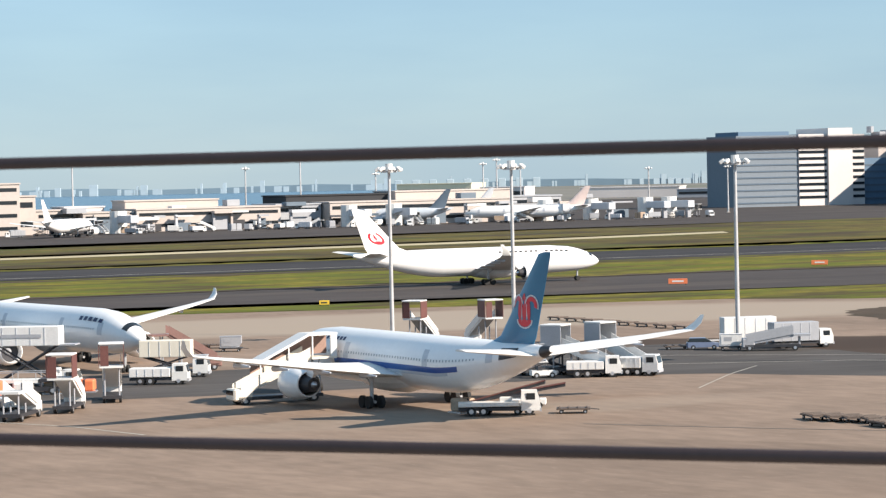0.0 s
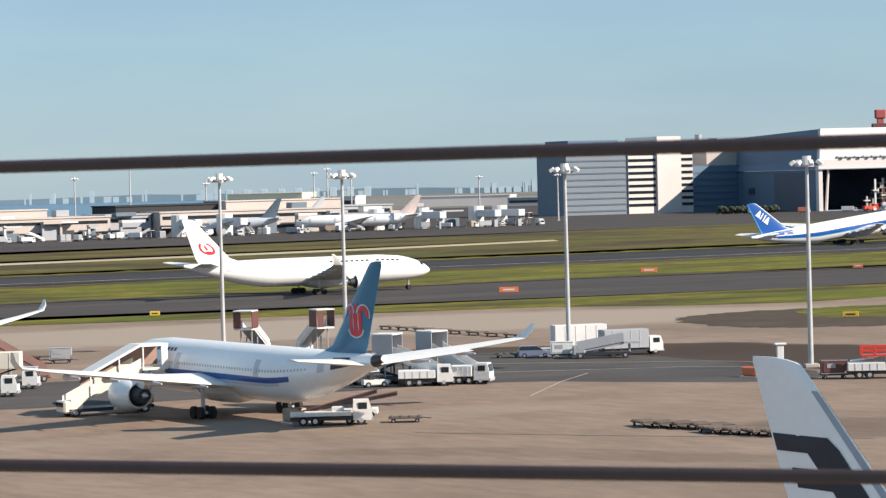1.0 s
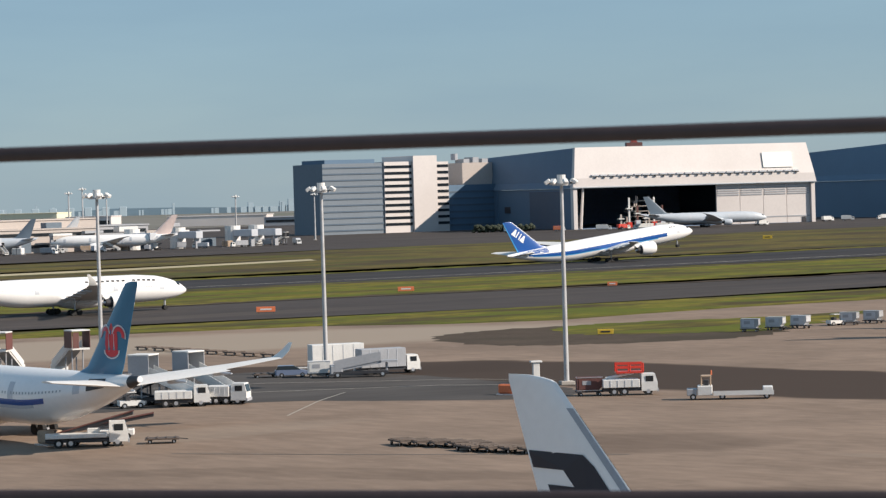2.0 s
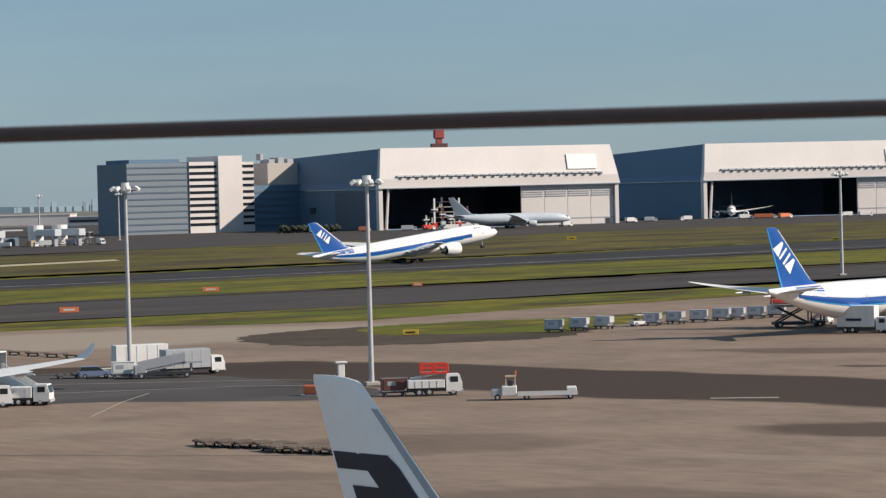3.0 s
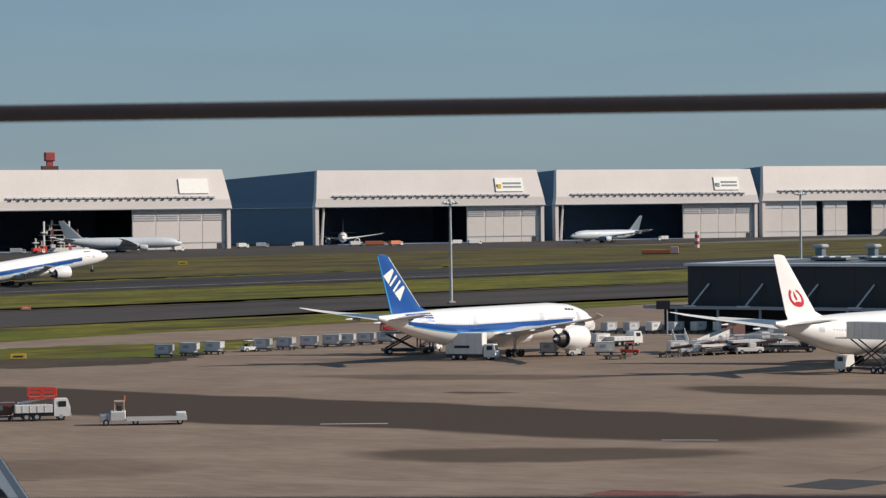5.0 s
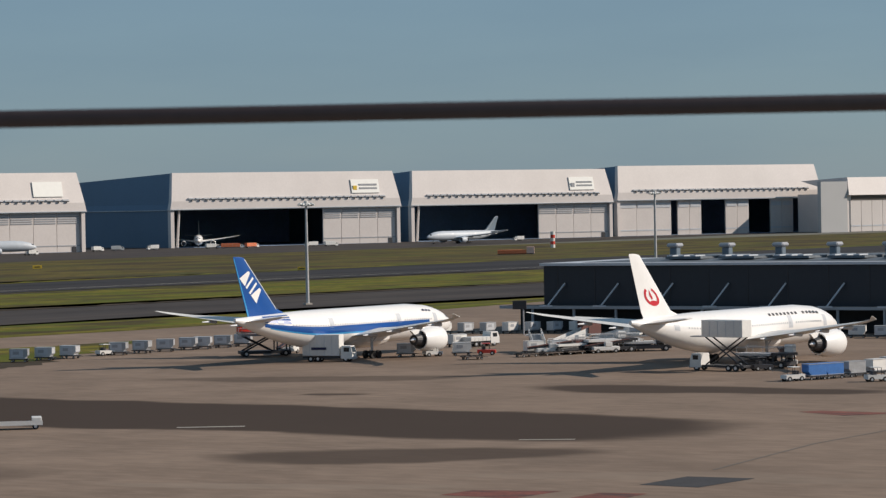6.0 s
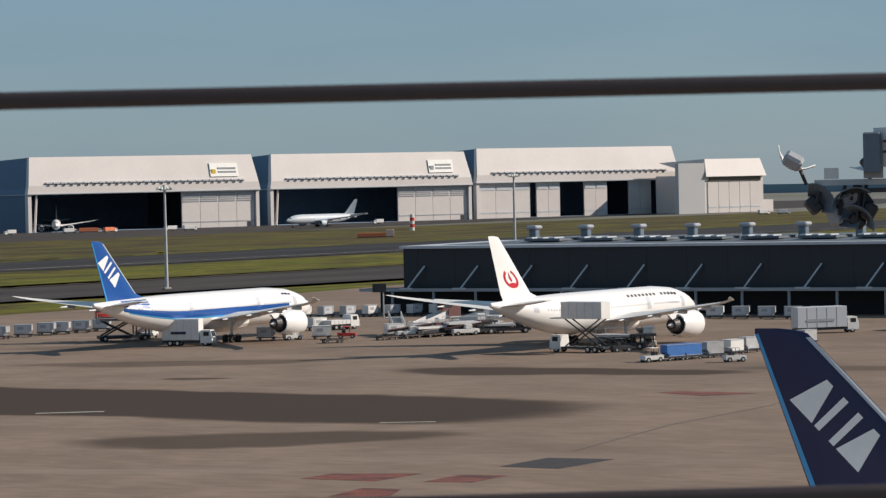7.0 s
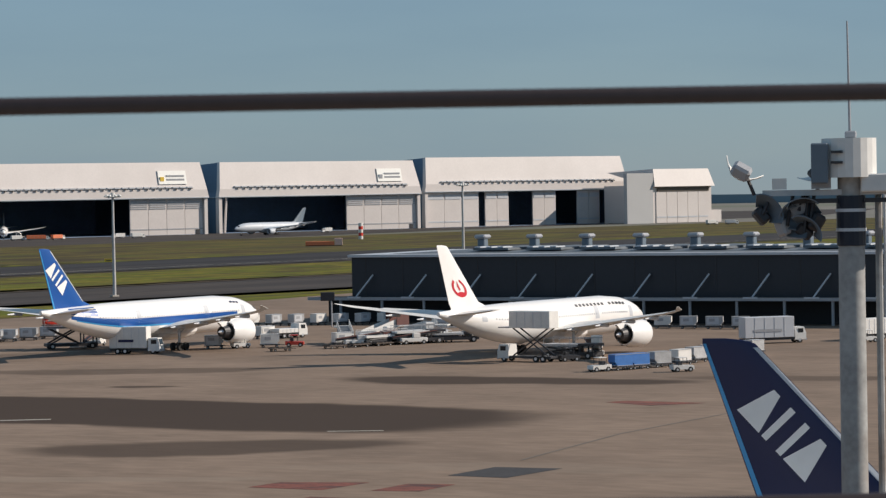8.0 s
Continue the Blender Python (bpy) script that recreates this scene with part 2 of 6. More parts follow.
M_POLE = mat("galvanised_steel", (0.50, 0.50, 0.50), 0.5, 0.3, vary=0.16, scale=0.8, fine=6, stain=(0.33, 0.30, 0.27), stain_amt=0.5)
M_OLD_POLE = mat("rust_streaked_steel", (0.33, 0.335, 0.33), 0.6, 0.1, vary=0.3, scale=1.2, fine=9, stain=(0.16, 0.085, 0.04), stain_amt=0.7, low=0.56)
M_SLATE = mat("slate_grey_paint", (0.13, 0.17, 0.21), 0.5, vary=0.08)
M_PALE = mat("pale_blue_grey_paint", (0.50, 0.54, 0.58), 0.5, vary=0.08)
M_CABLE = mat("dark_coated_cable", (0.035, 0.022, 0.022), 0.55, vary=0.2, scale=20, fine=200)
M_INK = mat("near_black_blue_paint", (0.006, 0.010, 0.024), 0.4, vary=0.1, scale=0.4, fine=4)
M_DARKMARK = mat("dark_ground_paint", (0.040, 0.037, 0.038), 0.9, vary=0.35, scale=0.5, fine=3)
M_RUST = mat("rusty_brown_steel", (0.10, 0.075, 0.06), 0.7, vary=0.3, scale=1, fine=6)
M_CARTON = mat("wrapped_cargo", (0.42, 0.31, 0.22), 0.75, vary=0.25, scale=0.8, fine=4)
M_GEAR = mat("gear_steel", (0.45, 0.46, 0.47), 0.45, 0.4, vary=0.12, scale=1, fine=8)
M_ULD = mat("scuffed_container_aluminium", (0.46, 0.47, 0.48), 0.5, 0.25, vary=0.25, scale=0.8, fine=5, rand=0.25)
M_TREE = mat("dark_foliage", (0.04, 0.05, 0.03), 0.9, vary=0.4, scale=0.3, fine=2)

# ---- mesh helpers ----


def thing(name, m, label, category, group="", kind=""):
    """An empty at a thing's base; its parts hang under it."""
    e = new(name)
    e.matrix_world = m
    return tagged(e, label, category, group, kind)


def part(name, bm, material, parent, label="", kind=""):
    """Links a bmesh as one mesh object under a thing or a part."""
    me = bpy.data.meshes.new(name)
    bmesh.ops.recalc_face_normals(bm, faces=bm.faces)
    bm.to_mesh(me)
    bm.free()
    for mm in (material if isinstance(material, (list, tuple)) else [material]):
        me.materials.append(mm)
    ob = new(name, me)
    ob.parent = parent
    return tagged(ob, label, kind=kind)


def smooth(ob, angle=40):
    ob.data.shade_smooth()
    ob.data.set_sharp_from_angle(angle=radians(angle))
    return ob


def box(bm, x0, x1, y0, y1, z0, z1, bevel=0.0, mi=0, m=None):
    vs = [bm.verts.new((x, y, z)) for x in (x0, x1) for y in (y0, y1) for z in (z0, z1)]
    fs = [bm.faces.new([vs[i] for i in q]) for q in ((0, 1, 3, 2), (4, 6, 7, 5), (0, 4, 5, 1), (2, 3, 7, 6), (0, 2, 6, 4), (1, 5, 7, 3))]
    for f in fs:
        f.material_index = mi
    if bevel:
        es = list({e for f in fs for e in f.edges})
        r = bmesh.ops.bevel(bm, geom=es, offset=bevel, segments=1, affect="EDGES")
        vs = list({v for f in r["faces"] for v in f.verts} | {v for v in vs if v.is_valid})
    if m is not None:
        bmesh.ops.transform(bm, matrix=m, verts=[v for v in vs if v.is_valid])
    return vs


def boxed(*args, **kw):
    bm = bmesh.new()
    box(bm, *args, **kw)
    return bm


def tube(bm, a, b, r0, r1=None, n=10, mi=0, caps=True):
    """A tapered rod from a to b."""
    a, b = Vector(a), Vector(b)
    r1 = r0 if r1 is None else r1
    q = (b - a).to_track_quat("Z", "Y").to_matrix()
    rings = []
    for c, r in ((a, r0), (b, r1)):
        rings.append([bm.verts.new(c + q @ Vector((r * math.cos(2 * math.pi * i / n), r * math.sin(2 * math.pi * i / n), 0))) for i in range(n)])
    for i in range(n):
        bm.faces.new((rings[0][i], rings[0][(i + 1) % n], rings[1][(i + 1) % n], rings[1][i])).material_index = mi
    if caps:
        bm.faces.new(rings[0][::-1]).material_index = mi
        bm.faces.new(rings[1]).material_index = mi
    return bm


def rod(a, b, r0, r1=None, n=10):
    return tube(bmesh.new(), a, b, r0, r1, n)


def loft(bm, rings, closed=True, caps=True, mi=0):
    """Skins a row of rings of places."""
    vv = [[bm.verts.new(p) for p in r] for r in rings]
    k = len(vv[0])
    for a, b in zip(vv, vv[1:]):
        for i in range(k if closed else k - 1):
            bm.faces.new((a[i], a[(i + 1) % k], b[(i + 1) % k], b[i])).material_index = mi
    if caps and closed:
        bm.faces.new(vv[0][::-1]).material_index = mi
        bm.faces.new(vv[-1]).material_index = mi
    return bm


def prism(bm, pts, z0, z1, mi=0):
    """An upright slab over a plan outline."""
    a = [bm.verts.new((x, y, z0)) for x, y in pts]
    b = [bm.verts.new((x, y, z1)) for x, y in pts]
    n = len(pts)
    for i in range(n):
        bm.faces.new((a[i], a[(i + 1) % n], b[(i + 1) % n], b[i])).material_index = mi
    bm.faces.new(b).material_index = mi
    bm.faces.new(a[::-1]).material_index = mi
    return bm


def at(x, y, az=0.0, z=0.0):
    """A pose on the ground whose own +x points along the compass heading az (clockwise from +y)."""
    return pose(x, y, z, 0, 0, 90 - az)


def wheel(parent, x, y, r, w, rim=M_SILVER, name="wheel"):
    t = part(name, rod((x, y - w / 2, r), (x, y + w / 2, r), r, n=14), M_TYRE, parent)
    part("rim", rod((x, y - w / 2 - 0.015, r), (x, y + w / 2 + 0.015, r), r * 0.5, n=10), rim, t)
    return t


# ---- ground ----


def face_up(ob):
    """Turns a flat sheet so that its faces look at the sky."""
    if ob.data.polygons[0].normal.z < 0:
        ob.data.flip_normals()
    return ob


def sheet(name, pts, z, material, label, category="ground", thick=0.0, kind="structure"):
    bm = bmesh.new()
    if thick:
        prism(bm, pts, z - thick, z)
    else:
        bmesh.ops.triangulate(bm, faces=[bm.faces.new([bm.verts.new((x, y, z)) for x, y in pts])], ngon_method="EAR_CLIP")
    o = part(name, bm, material, None)
    if not thick:
        face_up(o)
    return tagged(o, label, category, kind=kind)


sheet("ground", [(-9000, -900), (9000, -900), (9000, 16000), (-9000, 16000)], -0.3, M_LAND, "flat reclaimed land reaching to the horizon")
sheet("far_apron", [(-900, 700), (-131, 1050), (220, 1290), (640, 1500), (1500, 2050), (1900, 2500), (1500, 2700), (-300, 2300), (-900, 1500)], -0.12, M_ASPHALT, "dark asphalt apron before the hangars", "apron")
sheet("apron", [(-500, -60), (700, -60), (900, 700), (330, 640), (240, 580), (180, 550), (155, 541), (129, 526), (110, 513), (88, 514), (66, 524), (-62, 508), (-500, 360)], 0.0, M_CONCRETE, "weathered tan concrete apron with tyre marks", "apron", thick=0.4)
sheet("grass", [(-500, 325), (-62, 472), (60, 520), (80, 500), (104, 455), (160, 445), (200, 500), (260, 545), (350, 610), (331, 672), (231, 634), (176, 606), (120, 578), (66, 566), (-66, 539), (-500, 395)], -0.05, M_GRASS, "mown airfield grass, green and yellow patches", "grass")
sheet("taxiway", [(-500, 395), (-66, 539), (66, 566), (120, 578), (176, 606), (231, 634), (331, 672), (700, 800), (700, 920), (331, 752), (200, 690), (89, 664), (-72, 594), (-500, 425)], -0.04, M_ASPHALT, "dark grey asphalt taxiway", "taxiway")
sheet("grass", [(-500, 425), (-72, 594), (89, 664), (200, 690), (331, 752), (700, 920), (1100, 1100), (1100, 1230), (442, 940), (250, 850), (139, 797), (-85, 710), (-500, 545)], -0.05, M_GRASS, "mown airfield grass, green and yellow patches", "grass")
sheet("runway", [(-500, 545), (-85, 710), (139, 797), (250, 850), (442, 940), (1100, 1230), (2000, 1640), (2000, 1760), (532, 1100), (283, 960), (136, 880), (-95, 784), (-500, 625)], -0.03, M_RUNWAY, "long dark asphalt runway", "runway")
sheet("grass", [(-500, 625), (-95, 784), (136, 880), (283, 960), (532, 1100), (2000, 1760), (2000, 1950), (1250, 1740), (640, 1500), (220, 1290), (-131, 1050), (-700, 800)], -0.05, M_GRASS_FAR, "brownish dry grass beside the runway", "grass")
sheet("sandy_strip", [(-300, 838), (-110, 905), (60, 1000), (135, 1060), (136, 1085), (58, 1025), (-112, 928), (-300, 860)], 0.0, M_SAND, "pale sandy strip in the far grass", "path")
sheet("sea", [(-2500, 2000), (-300, 2250), (-60, 2450), (30, 3100), (60, 4900), (-2500, 4900)], -0.1, M_SEA, "blue bay water beyond the airport", "water")



def rounded(pts, n=6):
    """A closed outline eased through its corners."""
    out, k = [], len(pts)
    for i in range(k):
        a, b, c, d = (Vector(pts[(i + j) % k]) for j in (-1, 0, 1, 2))
        for q in range(n):
            u = q / n
            v = 0.5 * (2 * b + (c - a) * u + (2 * a - 5 * b + 4 * c - d) * u * u + (3 * b - a - 3 * c + d) * u ** 3)
            out.append((v.x, v.y))
    return out


def ragged(pts, amp, seed):
    """An eased outline with uneven, feathered edges."""
    r = random.Random(seed)
    cx, cy = sum(x for x, y in pts) / len(pts), sum(y for x, y in pts) / len(pts)
    out = []
    for x, y in rounded(pts, 9):
        k = 1 + amp * r.uniform(-1, 1) / max(8.0, math.hypot(x - cx, y - cy))
        out.append((cx + (x - cx) * k, cy + (y - cy) * k))
    return out


sheet("asphalt_strip", ragged([(-90, 340), (-50, 352), (-13, 362), (20, 380), (42, 392), (56, 380), (67, 357), (74, 332), (66, 322), (50, 328), (36, 334), (10, 326), (-16, 318), (-50, 310), (-90, 300)], 0.6, 5),
      0.010, M_OLD_ASPHALT, "old grey asphalt strip across the stands", "asphalt")
sheet("earth_island", ragged([(78, 466), (90, 484), (107, 490), (125, 494), (150, 490), (140, 462), (127, 436), (109, 430), (94, 431), (82, 438)], 1.5, 7), 0.012, M_EARTH, "bare brown earth island in the apron", "island")
sheet("grass", ragged([(103, 482), (110, 492), (122, 496), (145, 497), (168, 505), (150, 474), (133, 452), (115, 453), (102, 462)], 2.0, 9), 0.02, M_GRASS, "small grass island in the apron", "grass")


def verge(pts, w, z, material, label, seed, name="verge"):
    """A strip beside a line across the field, its far edge uneven."""
    r = random.Random(seed)
    near, far, bm = [], [], bmesh.new()
    for (x0, y0), (x1, y1) in zip(pts, pts[1:]):
        n = max(2, int(math.hypot(x1 - x0, y1 - y0) / 5))
        for q in range(n):
            u = q / n
            near.append((x0 + (x1 - x0) * u, y0 + (y1 - y0) * u))
            far.append((near[-1][0], near[-1][1] + w * r.uniform(0.45, 1.2)))
    loft(bm, [[Vector((*a, z)), Vector((*b, z))] for a, b in zip(near, far)], closed=False)
    tagged(face_up(part(name, bm, material, None)), label, "verge", kind="structure")


verge([(-500, 427), (-72, 596), (89, 666), (200, 692), (331, 754), (700, 922)], 8, -0.02, M_EARTH, "dark bare earth verge beside the taxiway", 11)
verge([(-500, 530), (-85, 696), (139, 784), (250, 836), (442, 926), (1100, 1215)], 9, -0.02, M_EARTH, "dark bare earth verge beside the runway", 12)
verge([(-500, 627), (-95, 786), (136, 882), (283, 962), (532, 1102), (2000, 1762)], 16, -0.02, M_GRASS, "greener grass verge beside the runway", 13)
verge([(-62, 511), (66, 527), (88, 517), (110, 516), (129, 529), (155, 544), (180, 553), (240, 583), (330, 643)], 9, -0.01, M_GRASS, "greener grass verge beside the apron", 14)
verge([(-500, 562), (-85, 727), (139, 815), (250, 868), (442, 958), (1100, 1248)], 1.8, -0.01, M_LINE, "faded runway edge line", 15, "runway_line")

# ---- airliners ----


class Body:
    """A fuselage: nose at x = 0, tail at x = -length, wheels at z = 0."""

    def __init__(self, length, radius, zc, blunt=2.2, tail=0.34, rise=0.72):
        self.L, self.R, self.zc, self.blunt, self.tail, self.rise = length, radius, zc, blunt, tail, rise

    def section(self, s):
        R, L = self.R, self.L
        ln, lt = self.blunt * 2 * R, self.tail * L
        if s < ln:
            u = s / ln
            k = max(0.0, 1 - (1 - u) ** 2.1) ** 0.62
            return R * k, self.zc - 0.28 * R * (1 - u) ** 2.2
        if s > L - lt:
            u = (s - (L - lt)) / lt
            r = R * (1 - 0.9 * u ** 1.55)
            return r, self.zc + (R - r) * self.rise
        return R, self.zc

    def at(self, s, a, off=0.0):
        """A place on the skin: s metres behind the nose, a degrees up from the left side (180: right side)."""
        r, zc = self.section(s)
        r += off
        return Vector((-s, r * math.cos(radians(a)), zc + r * 1.03 * math.sin(radians(a))))

    def mesh(self, n=28):
        bm = bmesh.new()
        ln, lt = self.blunt * 2 * self.R, self.tail * self.L
        ss = [0.02, 0.12, 0.35, 0.8, 1.4, 2.2, 3.2, 4.5, 6, 8, ln] + [ln + (self.L - lt - ln) * i / 6 for i in range(1, 7)] + [self.L - lt + lt * i / 12 for i in range(1, 13)]
        ss = sorted(ss)
        return loft(bm, [[self.at(s, 360 * i / n) for i in range(n)] for s in ss])

    def patch(self, s0, s1, a0, a1, off=0.02, ns=6, na=4, bm=None, mi=0):
        bm = bm or bmesh.new()
        g = [[bm.verts.new(self.at(s0 + (s1 - s0) * i / ns, a0 + (a1 - a0) * j / na, off)) for j in range(na + 1)] for i in range(ns + 1)]
        for i in range(ns):
            for j in range(na):
                bm.faces.new((g[i][j], g[i + 1][j], g[i + 1][j + 1], g[i][j + 1])).material_index = mi
        return bm


FOIL = [(0, 0), (0.03, 0.35), (0.12, 0.62), (0.35, 0.75), (0.65, 0.5), (1, 0.04), (1, -0.04), (0.65, -0.3), (0.35, -0.4), (0.12, -0.35), (0.03, -0.2)]


def wing_mesh(stations):
    """Stations: x of the leading edge, y, z, chord, thickness, tilt (0 flat, 90 upright)."""
    rings = []
    for x, y, z, c, t, tilt in stations:
        sg = -1 if y < 0 else 1
        ct, st = math.cos(radians(tilt)), math.sin(radians(tilt))
        rings.append([Vector((x - u * c, y - sg * w * t * c * st, z + w * t * c * ct)) for u, w in FOIL])
    return loft(bmesh.new(), rings)


def fin_mesh(x0, z0, x1, z1, c0, c1, t=0.1, cap=0.35, rear=None):
    """An upright tail fin, its leading edge from (x0, z0) to (x1, z1); the tip's front corner is rounded."""
    rings = [[Vector((x0 + 3.2 - q * (c0 + 3.2), w * t * c0, z0)) for q, w in FOIL], [Vector((x0 + 0.9 - q * (c0 + 0.8), w * t * c0, z0 + (z1 - z0) * 0.05)) for q, w in FOIL]]
    for i in range(1, 9):
        u = i / 8
        x, z, c = x0 + (x1 - x0) * u, z0 + (z1 - z0) * u, c0 + (c1 - c0) * u
        rings.append([Vector((x - q * c, w * t * c * (1 - 0.35 * u), z)) for q, w in FOIL])
    for cut, up, th in ((0.10, 0.10, 0.6), (0.28, 0.19, 0.5), (0.55, 0.26, 0.3)):
        rings.append([Vector((x1 - c1 * cut - q * c1 * (1 - cut), w * t * th * c1, z1 + up)) for q, w in FOIL])
    return loft(bmesh.new(), rings)


def engine(parent, x, y, z, r, length, paint):
    """A turbofan, intake at x; nacelle, fan and exhaust."""
    prof = [(0.0, 0.86), (-0.02, 0.95), (-0.08, 1.02), (-0.3, 1.08), (-0.6, 1.02), (-0.85, 0.82), (-0.85, 0.74), (-0.6, 0.8)]
    inner = [(0.0, 0.86), (-0.06, 0.8), (-0.2, 0.82)]
    n = 22
    ring = lambda q, k: [Vector((x + q * length, y + k * r * math.cos(2 * math.pi * i / n), z + k * r * math.sin(2 * math.pi * i / n))) for i in range(n)]
    bm = bmesh.new()
    loft(bm, [ring(q, k) for q, k in reversed(inner)] + [ring(q, k) for q, k in prof], caps=False)
    e = smooth(part("engine", bm, paint, parent), 50)
    part("fan", rod((x - 0.2 * length, y, z), (x - 0.24 * length, y, z), r * 0.83, n=20), M_DARK, e)
    part("spinner", rod((x - 0.2 * length, y, z), (x - 0.08 * length, y, z), r * 0.28, 0.02, 12), M_GREY, e)
    part("exhaust_nozzle", rod((x - 0.6 * length, y, z), (x - 1.08 * length, y, z), r * 0.72, r * 0.42, 18), M_DARK, e)
    part("exhaust_cone", rod((x - 1.05 * length, y, z), (x - 1.22 * length, y, z), r * 0.26, 0.03, 12), M_SILVER, e)
    return e


def gear_leg(parent, name, x, y, top, axles, r, track):
    g = part(name, rod((x, y, r), (x, y, top), 0.2, 0.24), M_GEAR, parent)
    bm = bmesh.new()
    tube(bm, (x + axles[0] + 0.1, y, r), (x + axles[-1] - 0.1, y, r), 0.16)
    part("bogie", bm, M_GEAR, g)
    part("drag_brace", rod((x, y, top * 0.75), (x + 1.3, y, top), 0.09), M_GEAR, g)
    for ax in axles:
        for s in (-1, 1):
            part("wheel", rod((x + ax, y + s * (track / 2 - 0.2), r), (x + ax, y + s * (track / 2 + 0.2), r), r, n=14), M_TYRE, g)


def airliner(name, m, label, length, span, radius=2.95, zc=5.1, fin_top=17.0, fin_paint=M_WHITE, winglet=0.0, bogie=2, engine_r=1.7, paint=M_WHITE,
             belly=None, stripe=None, eng_paint=None, pitch=0.0, windows=True, nose_gear=True, rise=0.8, fin_chord=1.0, wing_paint=None):
    """A twin-engined wide-body airliner; its own +x is its heading, its origin lies on the ground below the nose."""
    top = thing(name, m, label, "airliner", kind="")
    body = Body(length, radius, zc, rise=rise)
    wing_paint = wing_paint or (M_WHITE_DULL if paint is M_WHITE else paint)
    fus = part("fuselage", body.mesh(), paint, top)
    smooth(fus, 60)
    cw = body.patch(2.2, 3.15, 34, 146, 0.02, 3, 12)
    part("cockpit_window", cw, M_GLASS, fus)
    if windows:
        bm = bmesh.new()
        for a in (10, 170):
            s = 9.0
            while s < length * 0.80:
                if not (length * 0.30 < s < length * 0.315 or length * 0.62 < s < length * 0.635):
                    body.patch(s, s + 0.22, a - 2.4, a + 2.4, 0.015, 1, 1, bm)
                s += 0.62
        part("cabin_window_row", bm, M_GREY, fus, kind="stuff")
    for s in (7.0, length * 0.31, length * 0.625, length * 0.83):
        for a, d in ((-4, 1), (184, -1)):
            lo, hi = (-4, 33) if d > 0 else (147, 184)
            part("door", body.patch(s, s + 1.15, lo, hi, 0.007, 2, 5), M_LIGHTGREY, fus)
    # wings
    xr, zr = -length * 0.335, zc - radius * 0.55
    half = span / 2
    for sg in (1, -1):
        st = [(xr, sg * radius * 0.4, zr, length * 0.195, 0.13, 0), (xr - half * 0.2, sg * half * 0.32, zr + half * 0.035, length * 0.125, 0.11, 0),
              (xr - half * 0.5, sg * half * 0.84, zr + half * 0.105, length * 0.05, 0.10, 4)]
        if winglet:
            st += [(xr - half * 0.575, sg * half * 0.965, zr + half * 0.125, length * 0.034, 0.09, 12), (xr - half * 0.6, sg * half * 0.99, zr + half * 0.135 + winglet * 0.35, length * 0.026, 0.09, 60),
                   (xr - half * 0.6 - winglet * 0.75, sg * half * 1.0, zr + half * 0.135 + winglet, length * 0.011, 0.08, 75)]
        else:
            st += [(xr - half * 0.6, sg * half * 0.95, zr + half * 0.125, length * 0.034, 0.09, 6), (xr - half * 0.72, sg * half, zr + half * 0.145, length * 0.01, 0.08, 8)]
        w = smooth(part("wing", wing_mesh(st), wing_paint, top), 35)
        for q in (0.22, 0.42, 0.6, 0.76):
            yy = sg * half * q
            zz = zr + half * 0.125 * q - 0.1
            xx = xr - half * 0.6 * q - length * (0.195 - 0.16 * q)
            part("flap_fairing", rod((xx + 2.6, yy, zz - 0.35), (xx - 0.9, yy, zz - 0.3), 0.34, 0.08, 8), M_LIGHTGREY, w)
        ey = sg * (radius + engine_r * 3.95)
        ex = xr - abs(ey) * 0.42 + engine_r * 2.7
        ez = max(engine_r * 1.42, zr - engine_r * 0.6)
        engine(top, ex, ey, ez, engine_r, engine_r * 3.2, eng_paint or paint)
        bm = bmesh.new()
        loft(bm, [[(ex - 1.2, ey - 0.2, ez + engine_r * 0.9), (ex - 1.2, ey + 0.2, ez + engine_r * 0.9), (ex - 2.5, ey + 0.2, ez + engine_r * 1.2), (ex - 2.5, ey - 0.2, ez + engine_r * 1.2)],
                  [(ex - engine_r * 3.4, ey - 0.2, ez + engine_r * 0.4), (ex - engine_r * 3.4, ey + 0.2, ez + engine_r * 0.4), (ex - engine_r * 3.9, ey + 0.2, zr + abs(ey) * 0.08), (ex - engine_r * 3.9, ey - 0.2, zr + abs(ey) * 0.08)]])
        part("pylon", bm, paint, top)
        # tailplane
        xt, zt = -length * 0.862, zc + radius * 0.62
        hs = span * 0.163
        smooth(part("tailplane", wing_mesh([(xt, sg * radius * 0.25, zt, length * 0.105, 0.1, 0), (xt - hs * 0.68, sg * hs, zt + hs * 0.1, length * 0.036, 0.09, 0)]), wing_paint, top), 35)
        gear_leg(top, "main_gear", -length * 0.505, sg * 5.1, zr, [0.75, -0.75] if bogie == 2 else [1.45, 0, -1.45], 0.66, 1.4)
    part("belly_fairing", loft(bmesh.new(), [[Vector((-length * 0.31 - i * length * 0.25 / 6, (radius * 0.9 * k) * math.cos(2 * math.pi * j / 16), zc - radius * 0.62 + radius * 0.62 * k * math.sin(2 * math.pi * j / 16))) for j in range(16)]
                                              for i, k in enumerate((0.25, 0.85, 1.02, 1.04, 1.02, 0.8, 0.2))]), belly or paint, top)
    if nose_gear:
        gear_leg(top, "nose_gear", -length * 0.092, 0, zc - radius * 0.7, [0.0], 0.52, 0.7)
    # fin
    x0, z0 = -length * (0.80 + 0.145 * 0.7 * (1 - fin_chord)), zc + radius * 0.9
    x1 = -length * (0.955 + 0.046 * (1 - fin_chord))
    c0, c1 = length * 0.145 * fin_chord, length * 0.046 * fin_chord
    fin = smooth(part("fin", fin_mesh(x0, z0 - 0.3, x1, fin_top - 0.25, c0, c1), fin_paint, top), 35)
